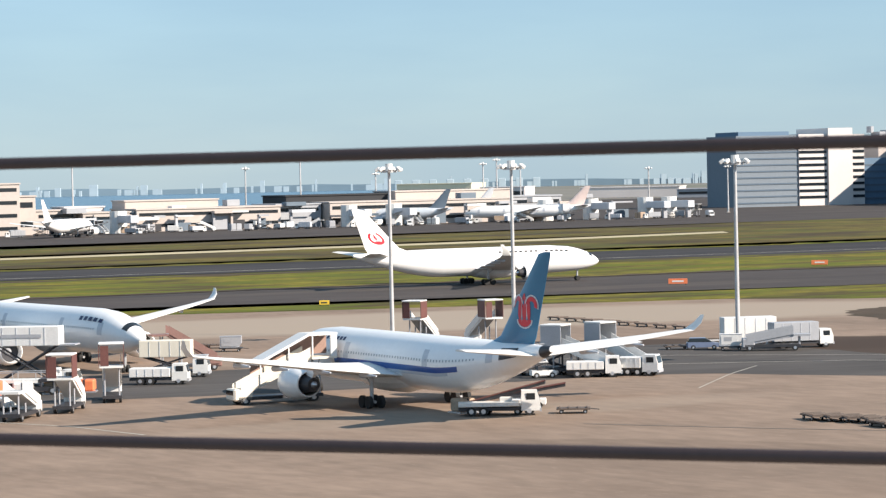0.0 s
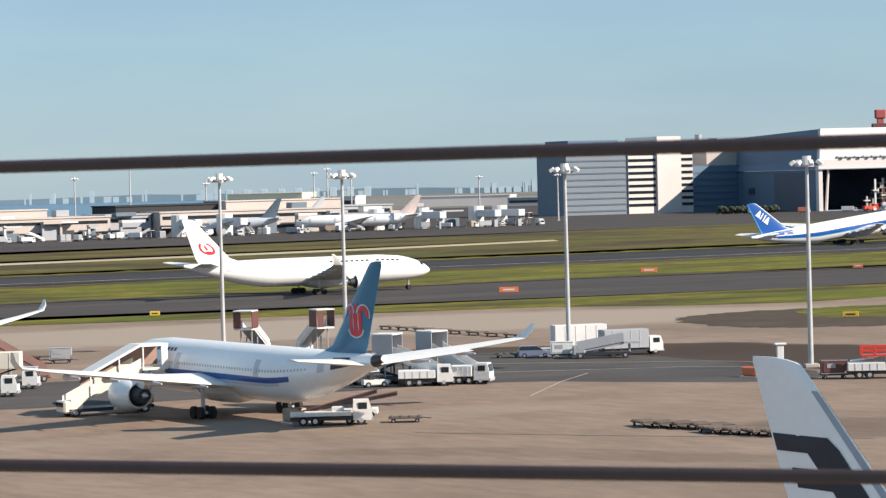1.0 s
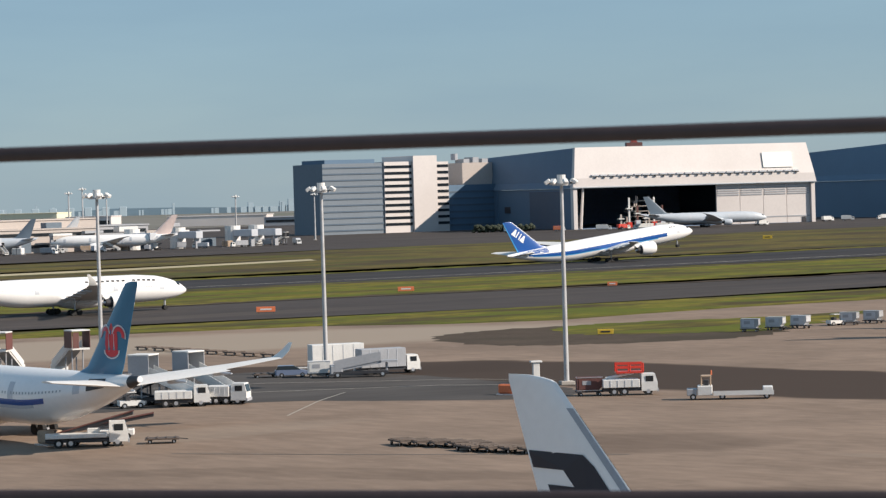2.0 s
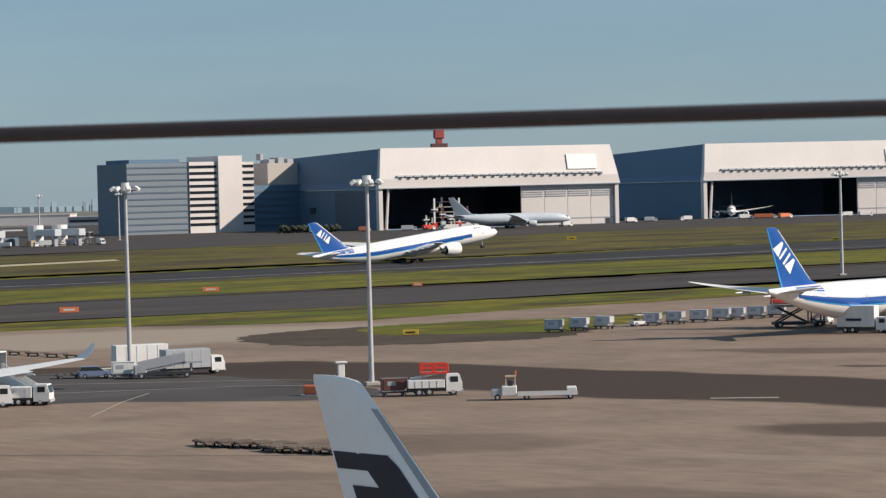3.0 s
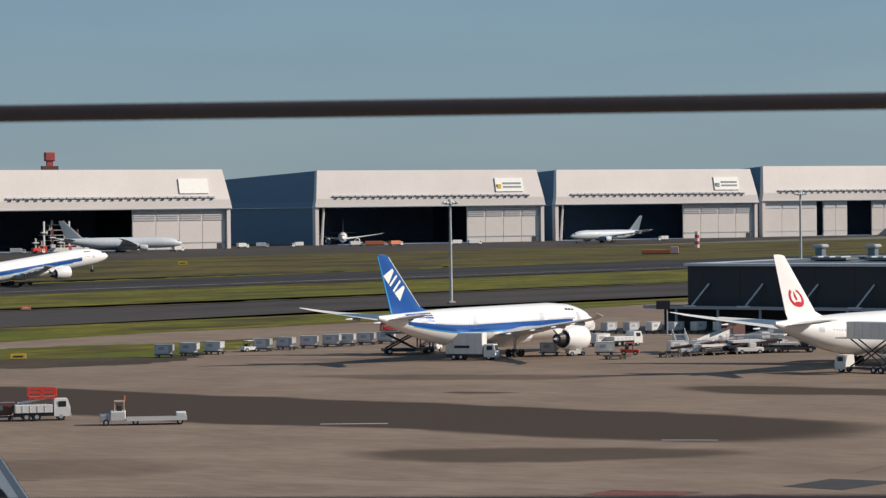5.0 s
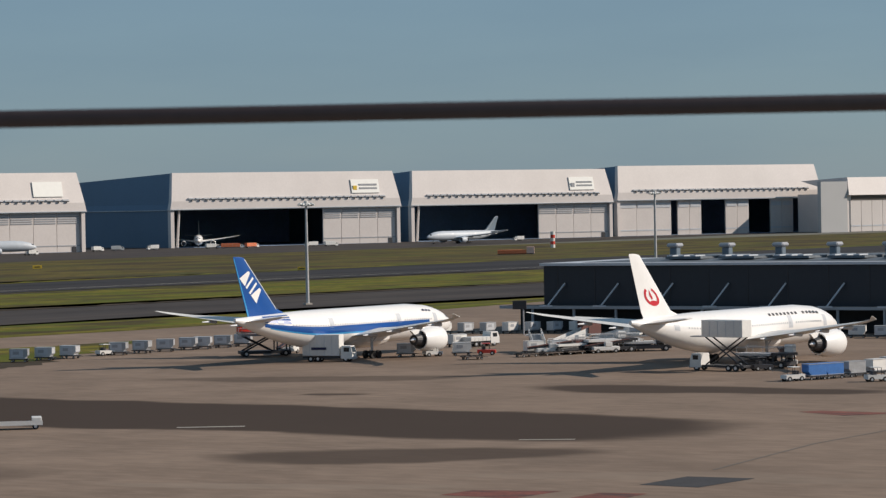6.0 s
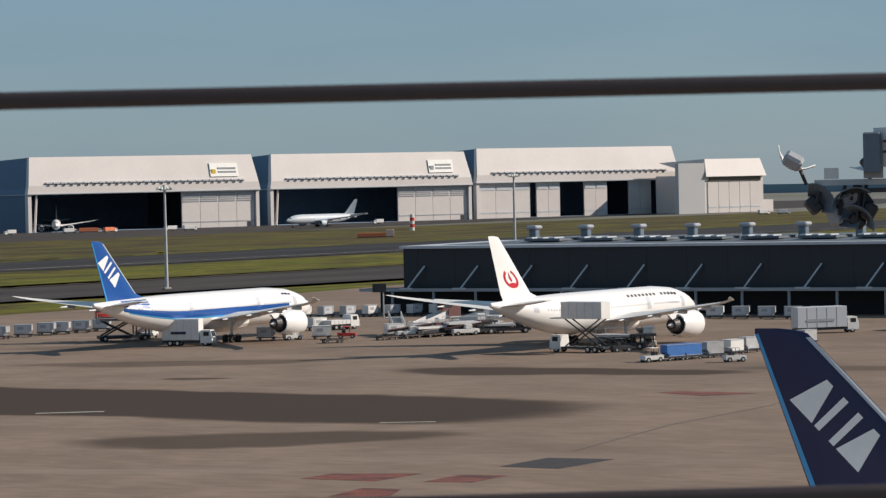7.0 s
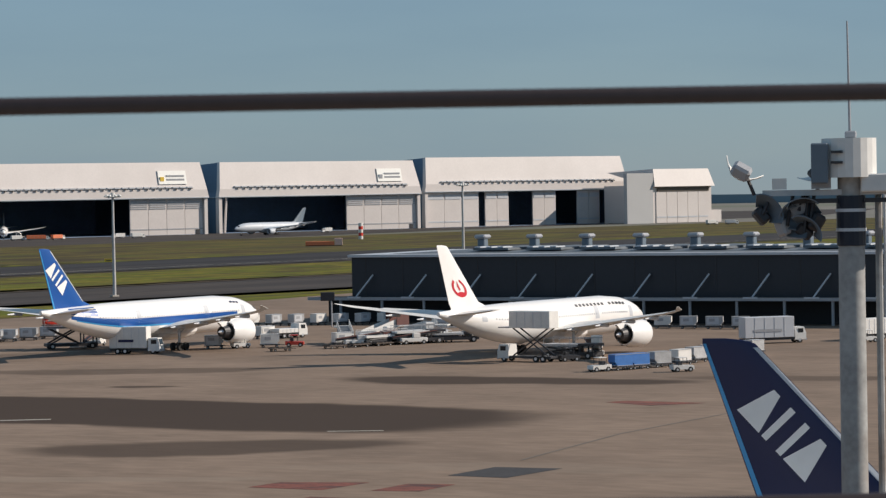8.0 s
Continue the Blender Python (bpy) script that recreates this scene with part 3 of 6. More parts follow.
    # root fillet ahead of the fin
    if stripe:
        for a, b, s0, s1, mm in stripe:
            for side in (0, 1):
                lo, hi = (a, b) if side == 0 else (180 - b, 180 - a)
                part("livery_band", body.patch(s0, s1, lo, hi, 0.012, 40, 3), mm, fus)
    return top, body, fus, fin, (x0, z0 - 0.3, x1, fin_top - 0.25, c0, c1)


def fin_at(f, u, v):
    """A place on a fin: u from its leading edge (0) to its rear (1), v from its root to its tip."""
    x0, z0, x1, z1, c0, c1 = f
    return (x0 + (x1 - x0) * v - u * (c0 + (c1 - c0) * v), z0 + (z1 - z0) * v)


def fin_emblem(fin, f, shapes, material, name="emblem", label=""):
    """Plain shapes on both faces of a fin, each following its taper; a pair of outlines gives an open ring."""
    x0, z0, x1, z1, c0, c1 = f
    for k, pts in enumerate(shapes):
        for sg in (-1, 1):
            bm = bmesh.new()

            def on(u, v):
                x, z = fin_at(f, u, v)
                c = c0 + (c1 - c0) * v
                w = np.interp(u, [0, 0.03, 0.12, 0.35, 0.65, 1], [0, 0.35, 0.62, 0.75, 0.5, 0.05] if sg > 0 else [0, 0.2, 0.35, 0.4, 0.3, 0.05])
                return bm.verts.new((x, sg * (w * 0.1 * c * (1 - 0.35 * v) + 0.03 + 0.006 * k), z))

            if isinstance(pts, tuple):
                a, b = ([on(*q) for q in side] for side in pts)
                for i in range(len(a) - 1):
                    bm.faces.new((a[i], a[i + 1], b[i + 1], b[i]))
            else:
                bm.faces.new([on(*q) for q in pts])
                bmesh.ops.triangulate(bm, faces=bm.faces)
            part(name, bm, material, fin, label)


def disc(cu, cv, ru, rv, n=18, a0=0, a1=360, ri=0.0):
    ang = [radians(a0 + (a1 - a0) * i / n) for i in range(n + (a1 - a0 < 360))]
    o = [(cu + ru * math.cos(q), cv + rv * math.sin(q)) for q in ang]
    return (o, [(cu + ru * ri * math.cos(q), cv + rv * ri * math.sin(q)) for q in ang]) if ri else o


def title_bars(body, fus, s0, s1, a, h, count, material, gap=0.35):
    """A row of plain bars where a name is written along the fuselage."""
    st = (s1 - s0) / count
    for i in range(count):
        if count > 8 and i == count * 5 // 14:
            continue
        for side in (0, 1):
            lo, hi = (a, a + h) if side == 0 else (180 - a - h, 180 - a)
            part("title_bar", body.patch(s0 + i * st, s0 + (i + 1 - gap) * st, lo, hi, 0.02, 1, 2), material, fus)


def blue_livery(name, m, label, length, span, fin_paint, fin_top=17.0, size=1.0, **kw):
    """White airliner with a blue band that sweeps up into a blue fin with white slanted blocks."""
    t, body, fus, fin, f = airliner(name, m, label, length, span, fin_paint=fin_paint, fin_top=fin_top,
                                    stripe=[(-14, 7, length * 0.17, length * 0.9, M_BLUE), (-19, -14, length * 0.22, length * 0.88, M_SKYBLUE), (14, 60, length * 0.80, length * 0.9, M_BLUE)], **kw)
    sh = []
    # three plain blocks along the leading edge: a wedge, a pair of bars, a wedge
    wedge = [(-0.84, -1), (-0.48, -1), (0.0, 0.55), (0.48, -1), (0.84, -1), (0.24, 1), (-0.24, 1)]
    bars = ([(-0.74, -1), (-0.36, -1), (-0.36, 1), (-0.74, 1)], [(0.36, -1), (0.74, -1), (0.74, 1), (0.36, 1)])
    ex, ez = f[0] - f[2], f[1] - f[3]
    q = math.hypot(ex, ez)
    e1 = (ex / q, ez / q)
    e2 = (-e1[1], e1[0])
    cx, cz = fin_at(f, 0.50, 0.54)
    for off, shapes in ((-1, [wedge]), (0, bars), (1, [wedge])):
        for pts in shapes:
            row = []
            for a, b in pts:
                x = cx + e1[0] * size * (off * 1.85 + a * 1.05) + e2[0] * b * 1.15 * size
                z = cz + e1[1] * size * (off * 1.85 + a * 1.05) + e2[1] * b * 1.15 * size
                v = (z - f[1]) / (f[3] - f[1])
                row.append((((f[0] + (f[2] - f[0]) * v) - x) / (f[4] + (f[5] - f[4]) * v), v))
            sh.append(row)
    fin_emblem(fin, f, sh, M_WHITE, label="white slanted blocks")
    fin_emblem(fin, f, [[(0.955, 0.0), (0.99, 0.0), (0.99, 1.0), (0.93, 1.0)]], M_SKYBLUE, "rudder_edge", "light blue trailing edge")
    fin_emblem(fin, f, [[(0.004, 0.06), (0.05, 0.06), (0.10, 0.98), (0.01, 0.98)]], M_LIGHTGREY, "leading_edge", "bare metal leading edge")
    title_bars(body, fus, 8.4, 11.2, 38, 7, 3, M_NAVY)
    return t


def red_crest(fin, f, cu=0.5, cv=0.36, r=0.26):
    fin_emblem(fin, f, [disc(cu, cv, r, 0.15, 28, 120, 420, 0.7), disc(cu, cv - 0.09, r * 0.5, 0.025), [(cu - 0.03, cv - 0.03), (cu + 0.0, cv + 0.11), (cu + 0.06, cv + 0.02), (cu + 0.03, cv - 0.05)]], M_CRIMSON, label="round red crest")


# parked blue-banded airliner, nose away from the terminal
blue_livery("airliner", at(200.5, 436.5, 60.3), "white airliner with blue band and blue fin, parked and being loaded", 56.7, 60.1, M_BLUE, engine_r=2.0)
# parked white airliner with a red crest
t, bd, fu, fn, ff = airliner("airliner", at(241.0, 379.0, 63.0), "all-white airliner with a red fin crest, parked at the satellite", 56.7, 60.1, engine_r=2.0)
red_crest(fn, ff)
title_bars(bd, fu, 9, 24, 35, 9, 14, M_DARK, 0.42)
# parked airliner with a teal fin
t, bd, fu, fn, ff = airliner("airliner", at(-8.9, 324.7, -26.3), "white airliner with a teal fin, stairs at its door", 59.0, 60.3, radius=2.82, zc=4.75, fin_top=16.6, fin_paint=M_TEAL, winglet=1.35, rise=0.97, fin_chord=0.88,
                             stripe=[(-15, -3, 16, 44, M_BLUE), (-22, -15, 20, 42, M_LIGHTGREY)])


def upright(f, u, v, shapes):
    """Shapes in metres round a place on a fin, kept upright in spite of its sweep."""
    cx, cz = fin_at(f, u, v)

    def on(a, b):
        w = (cz + b - f[1]) / (f[3] - f[1])
        return ((f[0] + (f[2] - f[0]) * w) - (cx + a)) / (f[4] + (f[5] - f[4]) * w), w

    return [tuple([on(1.55 * q[0], 0.92 * q[1]) for q in side] for side in sh) if isinstance(sh, tuple) else [on(1.55 * q[0], 0.92 * q[1]) for q in sh] for sh in shapes]


fin_emblem(fn, ff, upright(ff, 0.50, 0.41, [disc(0, -1.0, 0.72, 0.75, 16, 180, 360), disc(0, 0.35, 0.26, 1.5, 16), disc(-0.5, 0.1, 0.2, 1.2, 14), disc(0.5, 0.1, 0.2, 1.2, 14), disc(-0.85, 0.55, 0.62, 0.95, 16, 10, 200, 0.5), disc(0.85, 0.55, 0.62, 0.95, 16, -20, 170, 0.5)]), M_CRIMSON, label="red flower-shaped emblem")
fin_emblem(fn, ff, upright(ff, 0.50, 0.41, [disc(0, -1.0, 0.86, 0.95, 20, 180, 360, 0.86), disc(-0.28, 0.2, 0.05, 1.4, 8), disc(0.28, 0.2, 0.05, 1.4, 8), disc(-0.85, 0.55, 0.76, 1.15, 18, 10, 200, 0.86), disc(0.85, 0.55, 0.76, 1.15, 18, -20, 170, 0.86)]), M_LIGHTGREY, "emblem_outline")
title_bars(bd, fu, 8, 18, 36, 9, 12, M_NAVY)
part("tail_cone_ring", bd.patch(57.4, 58.9, 0, 360, 0.015, 2, 20), M_DARK, fu)
for lo, hi in ((-2, 42), (138, 182)):
    part("trim_panel", bd.patch(51.2, 54.0, lo, hi, 0.02, 4, 5), M_DARK, fu, "dark unpainted panel round the tailplane root")
# taxiing white airliner
t, bd, fu, fn, ff = airliner("airliner", at(51.0, 632.0, 65.0), "all-white airliner with a red fin crest on the taxiway", 60.5, 60.5, radius=3.0, zc=5.0, fin_top=17.1, winglet=2.0, engine_r=1.85)
red_crest(fn, ff)
title_bars(bd, fu, 9, 27, 35, 9, 14, M_DARK, 0.42)
# airliner lifting its nose on the runway
TK = at(211.0, 909.0, 69.0) @ Matrix.Translation((0, 0, 0.0)) @ pose(0, 0, 0, 0, -7.0, 0) @ Matrix.Translation((37.3, 0, 0.0))
blue_livery("airliner", TK, "white airliner with blue band and fin, nose lifting on the runway", 73.9, 64.8, M_BLUE, fin_top=18.5, radius=3.1, zc=5.4, bogie=3, engine_r=2.0)
# grey-white airliner at the stand beside, nose towards the terminal
t, bd, fu, fn, ff = airliner("airliner", at(-28.8, 354.4, 150.0), "white and grey airliner at a stand with stairs and loaders", 60.0, 60.3, radius=2.82, winglet=1.2, fin_top=17.2, belly=M_LIGHTGREY, fin_paint=M_NAVY)
title_bars(bd, fu, 7.5, 14.5, 30, 12, 5, M_NAVY)
# two airliners close below the deck, of which the fins stand up into view
t, bd, fu, fn, ff = airliner("airliner", at(22.2, 107.5, 152.0) @ Matrix.Translation((62.0, 0, 0)), "white airliner with a dark angular emblem on its fin", 63.7, 60.3, fin_top=17.1, winglet=1.9)
fin_emblem(fn, ff, [[(0.2, 0.67), (0.26, 0.715), (0.97, 0.715), (0.97, 0.645), (0.60, 0.645), (0.55, 0.58), (0.85, 0.58), (0.85, 0.50), (0.50, 0.50), (0.42, 0.24), (0.14, 0.24)]], M_INK, label="dark angular emblem")
fin_emblem(fn, ff, [[(0.004, 0.05), (0.05, 0.05), (0.10, 0.9), (0.01, 0.9)]], M_GREY, "leading_edge", "bare metal leading edge")
t = blue_livery("airliner", at(77.5, 115.0, 135.0) @ Matrix.Translation((56.0, 0, 0)), "white airliner with a navy fin and white blocks", 56.7, 60.1, M_NAVY, size=0.88)
# far parked airliners
airliner("airliner", at(466.0, 1585.0, 88.0), "pale airliner with a slate fin parked before the first hangar", 74.0, 64.8, radius=3.1, zc=5.4, fin_top=18.5, windows=False, fin_paint=M_SLATE, paint=M_PALE)
airliner("airliner", at(739.0, 1641.0, 252.0), "pale grey airliner parked before the third hangar", 63.0, 60.0, windows=False, paint=M_PALE, fin_paint=M_SLATE)

# ---- hangars ----


def polar(az, d):
    return d * math.sin(radians(az)), d * math.cos(radians(az))


def hangar(az, d, width, height, depth, door, label, sign=None, closed=False, turn=6.0):
    """A hangar: its own x runs along the front, y to the rear; white fascia, blue sides, an open front."""
    x, y = polar(az, d)
    h = thing("hangar", pose(x, y, -0.12, 0, 0, turn), label, "hangar", "row of maintenance hangars")
    eave = height * 0.50
    bm = bmesh.new()
    box(bm, 0, 1.2, 3, depth, 0, eave)
    part("side_wall", bm, M_HANGAR_BLUE, h)
    part("side_wall", boxed(width - 1.2, width, 3, depth, 0, eave), M_HANGAR_BLUE, h)
    part("rear_wall", boxed(1.2, width - 1.2, depth - 1, depth, 0, eave), M_HANGAR_DARK, h)
    part("floor_slab", boxed(1.2, width - 1.2, 0.5, depth - 1, 0, 0.16), M_HANGAR_DARK, h)
    # mansard roof, blue at its ends
    bm = bmesh.new()
    i = height * 0.06
    lo = [(-1, 2, eave + 0.1), (width + 1, 2, eave + 0.1), (width + 1, depth, eave + 0.1), (-1, depth, eave + 0.1)]
    mid = [(i * 0.2, 3, eave + 4), (width - i * 0.2, 3, eave + 4), (width - i * 0.2, depth, eave + 4), (i * 0.2, depth, eave + 4)]
    hi = [(i, 6, height - 0.3), (width - i, 6, height - 0.3), (width - i, depth - 5, height - 4), (i, depth - 5, height - 4)]
    loft(bm, [[Vector(p) for p in r] for r in (lo, mid, hi)])
    part("roof", bm, M_HANGAR_BLUE, h, "blue-grey sloping roof ends")
    # fascia over the door
    bm = bmesh.new()
    loft(bm, [[Vector(p) for p in r] for r in (
        [(-1.2, -2.5, eave + 0.2), (width + 1.2, -2.5, eave + 0.2), (width + 1.2, 1.9, eave + 0.2), (-1.2, 1.9, eave + 0.2)],
        [(0.0, -2.2, eave + height * 0.12), (width, -2.2, eave + height * 0.12), (width, 2, eave + height * 0.12), (0, 2, eave + height * 0.12)],
        [(i, 2.6, height), (width - i, 2.6, height), (width - i, 5.8, height), (i, 5.8, height)])])
    fas = part("fascia", bm, M_HANGAR, h, "white metal fascia with a row of brackets")
    n = int(width / 6.2)
    zb = eave + height * 0.145
    for k in range(n):
        xx = width * 0.07 + k * width * 0.87 / n
        o = part("bracket", boxed(xx, xx + 4.0, -3.0, -1.6, zb, zb + 0.9), M_LIGHTGREY, fas)
        part("lamp", boxed(xx + 2.2, xx + 4.0, -3.4, -2.6, zb - 0.7, zb - 0.1), M_DARK, o)
    part("cornice", boxed(-0.6, width + 0.6, -2.75, -2.45, eave + 0.3, eave + 0.9), M_LIGHTGREY, h)
    # corner posts
    for xx in (-0.5, width - 2.0):
        part("corner_post", boxed(xx, xx + 2.5, -1.5, 2.9, 0, eave), M_HANGAR, h)
    if not closed:
        d0 = door * width
        part("brace", rod((4.5, 0, 0.2), (6.5, 0.3, eave), 0.9, 0.7, 8), M_HANGAR, h)
        dw = (width - 2.2 - d0) / 4
        for k in range(4):
            a = d0 + k * dw
            leaf = part("door_leaf", boxed(a + 0.15, a + dw - 0.15, 0.5, 1.7, 0.1, eave - 0.1), M_HANGAR, h)
            for j in range(5):
                part("louvre", boxed(a + 0.8, a + dw - 0.8, 0.15, 0.52, eave * 0.72 + j * eave * 0.055, eave * 0.72 + j * eave * 0.055 + 0.7), M_GREY, leaf)
            part("kick_band", boxed(a + 0.3, a + dw - 0.3, 0.3, 0.52, eave * 0.15, eave * 0.15 + 0.7), M_GREY, leaf)
        part("wicket_door", boxed(width - 8, width - 5, 0.2, 0.5, 0.2, 3.4), M_DARK, h)
    else:
        # leaves drawn apart, with dark gaps between
        w = width - 4.4
        for a, b, cuts in ((0.0, 0.255, 3), (0.287, 0.405, 2), (0.527, 0.646, 2), (0.757, 0.875, 2), (0.925, 1.0, 1)):
            for q in range(cuts):
                u0, u1 = a + (b - a) * q / cuts, a + (b - a) * (q + 1) / cuts
                leaf = part("door_leaf", boxed(2.2 + u0 * w + 0.12, 2.2 + u1 * w - 0.12, 0.5, 1.7, 0.1, eave - 0.1), M_HANGAR, h)
                part("vent_grille", boxed(2.2 + u0 * w + 0.8, 2.2 + u1 * w - 0.8, 0.2, 0.49, eave * 0.80, eave * 0.92), M_LIGHTGREY, leaf)
                part("kick_band", boxed(2.2 + u0 * w + 0.4, 2.2 + u1 * w - 0.4, 0.3, 0.49, eave * 0.14, eave * 0.18), M_LIGHTGREY, leaf)
    if sign is not None:
        a = width * 0.785
        s = part("sign_panel", loft(bmesh.new(), [[Vector((a, q - 0.75, z)), Vector((a + width * 0.125, q - 0.75, z)), Vector((a + width * 0.125, q - 0.25, z)), Vector((a, q - 0.25, z))] for q, z in ((-1.19, height * 0.70), (1.15, height * 0.885))]), mat("cream_sign", (0.86, 0.85, 0.80), 0.6, vary=0.05), h)
        if sign:
            part("sign_mark", boxed(a + 1.2, a + 4, -1.55, -0.6, eave + height * 0.24, eave + height * 0.30), M_YELLOW if sign == 1 else M_GREY, s)
            part("sign_bar", boxed(a + 6, a + width * 0.115, -0.9, -0.2, eave + height * 0.30, eave + height * 0.325), M_GREY, s)
            part("sign_bar", boxed(a + 6, a + width * 0.115, -1.45, -0.8, eave + height * 0.25, eave + height * 0.275), M_GREY, s)
    return h


h = hangar(12.5, 1690.0, 160, 49, 195, 0.59, "large white and blue hangar with its door open", sign=0, turn=10.0)
part("side_door_panel", boxed(-0.35, -0.05, 20, 70, 0.2, 23), mat("slate_blue_panel", (0.07, 0.10, 0.145), 0.6, vary=0.06, scale=0.05, fine=0.5), h)
part("side_frame", boxed(-0.6, -0.05, 125, 160, 0.2, 23.5), M_HANGAR_BLUE, h)
part("side_window", boxed(-0.5, -0.05, 104, 113, 10, 14), M_DARK, h)
hangar(19.07, 1850.0, 171, 49, 160, 0.66, "white hangar with an open door and dark interior", sign=1)
hangar(23.93, 1950.0, 166, 49, 100, 0.63, "white hangar with its door half open", sign=2)
hangar(28.1, 2048.0, 185, 51, 100, 0.5, "white hangar with its door leaves set apart", closed=True)
# low closed hangar at the row's end
x, y = polar(32.75, 2085)
h = thing("small_hangar", pose(x, y, -0.12, 0, 0, 6), "smaller plain white hangar with a closed front", "hangar", "row of maintenance hangars")
part("body", boxed(0, 56, 2, 60, 0, 28), M_HANGAR, h)
part("fascia", loft(bmesh.new(), [[Vector(p) for p in r] for r in ([(-0.6, -1.5, 27), (56.6, -1.5, 27), (56.6, 3, 27), (-0.6, 3, 27)], [(1.5, 3, 40), (54, 3, 40), (54, 58, 38), (1.5, 58, 38)])]), M_HANGAR, h)
for k in range(5):
    lf = part("door_leaf", boxed(3 + k * 10, 12.6 + k * 10, 1.4, 2.2, 0.2, 23), M_HANGAR, h)
    part("kick_band", boxed(3.4 + k * 10, 12.2 + k * 10, 1.2, 1.39, 4, 5), M_LIGHTGREY, lf)
part("louvre_band", boxed(4, 53, 1.0, 1.98, 23.4, 26.4), M_STAIN, h)
part("annex", boxed(-25, -0.7, 0.5, 4.5, 0, 37), mat("pale_grey_cladding", (0.46, 0.46, 0.46), 0.6, vary=0.06, scale=0.05), h)
part("lean_to", boxed(57, 68, 5, 40, 0, 9), M_HANGAR, h)
M_BEACON = mat("faded_red_paint", (0.36, 0.07, 0.06), 0.6, vary=0.25, scale=0.5)
# radar platform on the first hangar's roof
x, y = polar(13.75, 1760)
o = thing("roof_beacon", pose(x, y, 46) @ Matrix.Diagonal((0.72, 0.72, 1, 1)), "red and white beacon tower on the hangar roof", "beacon")
part("base", boxed(-7, 7, -3, 3, -3, 6), M_BROWNRED, o)
part("mast", boxed(-2.6, 2.6, -2, 2, 6, 9), M_BEACON, o)
part("head", boxed(-4.4, 4.4, -3, 3, 9, 14.5, bevel=0.6), M_BEACON, o)

# ---- office block beside the hangars ----
x, y = polar(9.9, 1700)
ob_ = thing("office_block", pose(x - 66, y + 60, -0.12, 0, 0, 20) @ Matrix.Diagonal((0.86, 1, 1, 1)), "tall office block with blue-grey side and white banded front", "building")
M_OFFICE = mat("grey_blue_office_wall", (0.17, 0.205, 0.24), 0.6, vary=0.08, scale=0.05, fine=0.5)
part("body", boxed(0, 50, 0, 40, 0, 44), M_OFFICE, ob_)
part("roof_parapet", boxed(5, 46, 5, 36, 44, 46.5), M_HANGAR_BLUE, ob_)
for k in range(11):
    part("floor_band", boxed(-0.3, 49.8, -0.35, -0.05, 2 + k * 3.9, 2.9 + k * 3.9), mat("dark_band", (0.085, 0.125, 0.17), 0.5, vary=0.1) if k == 0 else bpy.data.materials["dark_band"], ob_)
part("banded_front", boxed(50.1, 73, -1, 40, 0, 44.5), M_HANGAR, ob_)
for k in range(10):
    part("window_band", boxed(50.4, 72.6, -1.3, -1.02, 4.5 + k * 4, 6.2 + k * 4), M_GLASS, ob_)
part("stair_tower", boxed(73.1, 93, -3, 38, 0, 48), M_HANGAR, ob_)
part("banded_wing", boxed(93.1, 104, -1, 36, 0, 44), M_HANGAR, ob_)
for k in range(10):
    part("window_band", boxed(93.4, 103.7, -1.3, -1.02, 4.5 + k * 4, 6.2 + k * 4), M_GLASS, ob_)
part("low_wing", boxed(104.1, 150, 2, 40, 0, 29), M_HANGAR_BLUE, ob_)
for k in range(6):
    part("floor_band", boxed(104.3, 149.8, 1.7, 1.98, 3 + k * 4.2, 4.2 + k * 4.2), bpy.data.materials["dark_band"], ob_)
part("rooftop_plant", boxed(122, 148, 8, 30, 29.05, 43), M_CREAM, ob_)
for k in range(3):
    part("roof_duct", boxed(124 + k * 8, 129 + k * 8, 9, 20, 43.05, 45.5 + k % 2), M_GREY, ob_)
part("roof_tank", rod((122, 18, 45), (122, 18, 49), 2.5), M_GREY, ob_)

# ---- satellite building ----
sx, sy = 240.0, 489.0
SAT = thing("satellite_terminal", pose(sx, sy, 0, 0, 0, -56), "long dark satellite terminal with struts and roof vents", "terminal")
part("lower_storey", boxed(-2, 330, 3, 40, 0, 4.6), M_TERM_LOW, SAT)
part("upper_storey", boxed(5, 330, 0, 42, 4.9, 12.4), M_TERM, SAT)
part("walkway_slab", boxed(-3, 330, -3.2, 3, 4.5, 4.86), M_TERM_LOW, SAT)
part("walkway_edge", boxed(-3, 330, -3.35, -3.22, 4.35, 4.95), M_GREY, SAT)
part("roof_edge", boxed(4.5, 330, -0.7, 42.5, 12.45, 12.95), M_LIGHTGREY, SAT)
for k in range(22):
    part("panel_joint", boxed(8 + k * 8, 8.12 + k * 8, -0.06, -0.02, 5, 12.3), M_DARK, SAT)
part("roof_sheet", loft(bmesh.new(), [[Vector(p) for p in r] for r in ([(11, 4, 13), (330, 4, 13), (330, 40, 13), (11, 40, 13)], [(27, 12, 13.4), (330, 12, 13.4), (330, 32, 13.4), (27, 32, 13.4)])]), M_ROOF, SAT)
for k in range(15):
    a = 7.5 + k * 11.5
    part("strut", rod((a, -3.0, 5.0), (a + 2.3, -0.35, 9.1), 0.17, 0.17, 8), M_LIGHTGREY, SAT)
    part("strut_plate", boxed(a - 1.6, a + 1.2, -3.5, -3.36, 4.7, 5.05), M_LIGHTGREY, SAT)
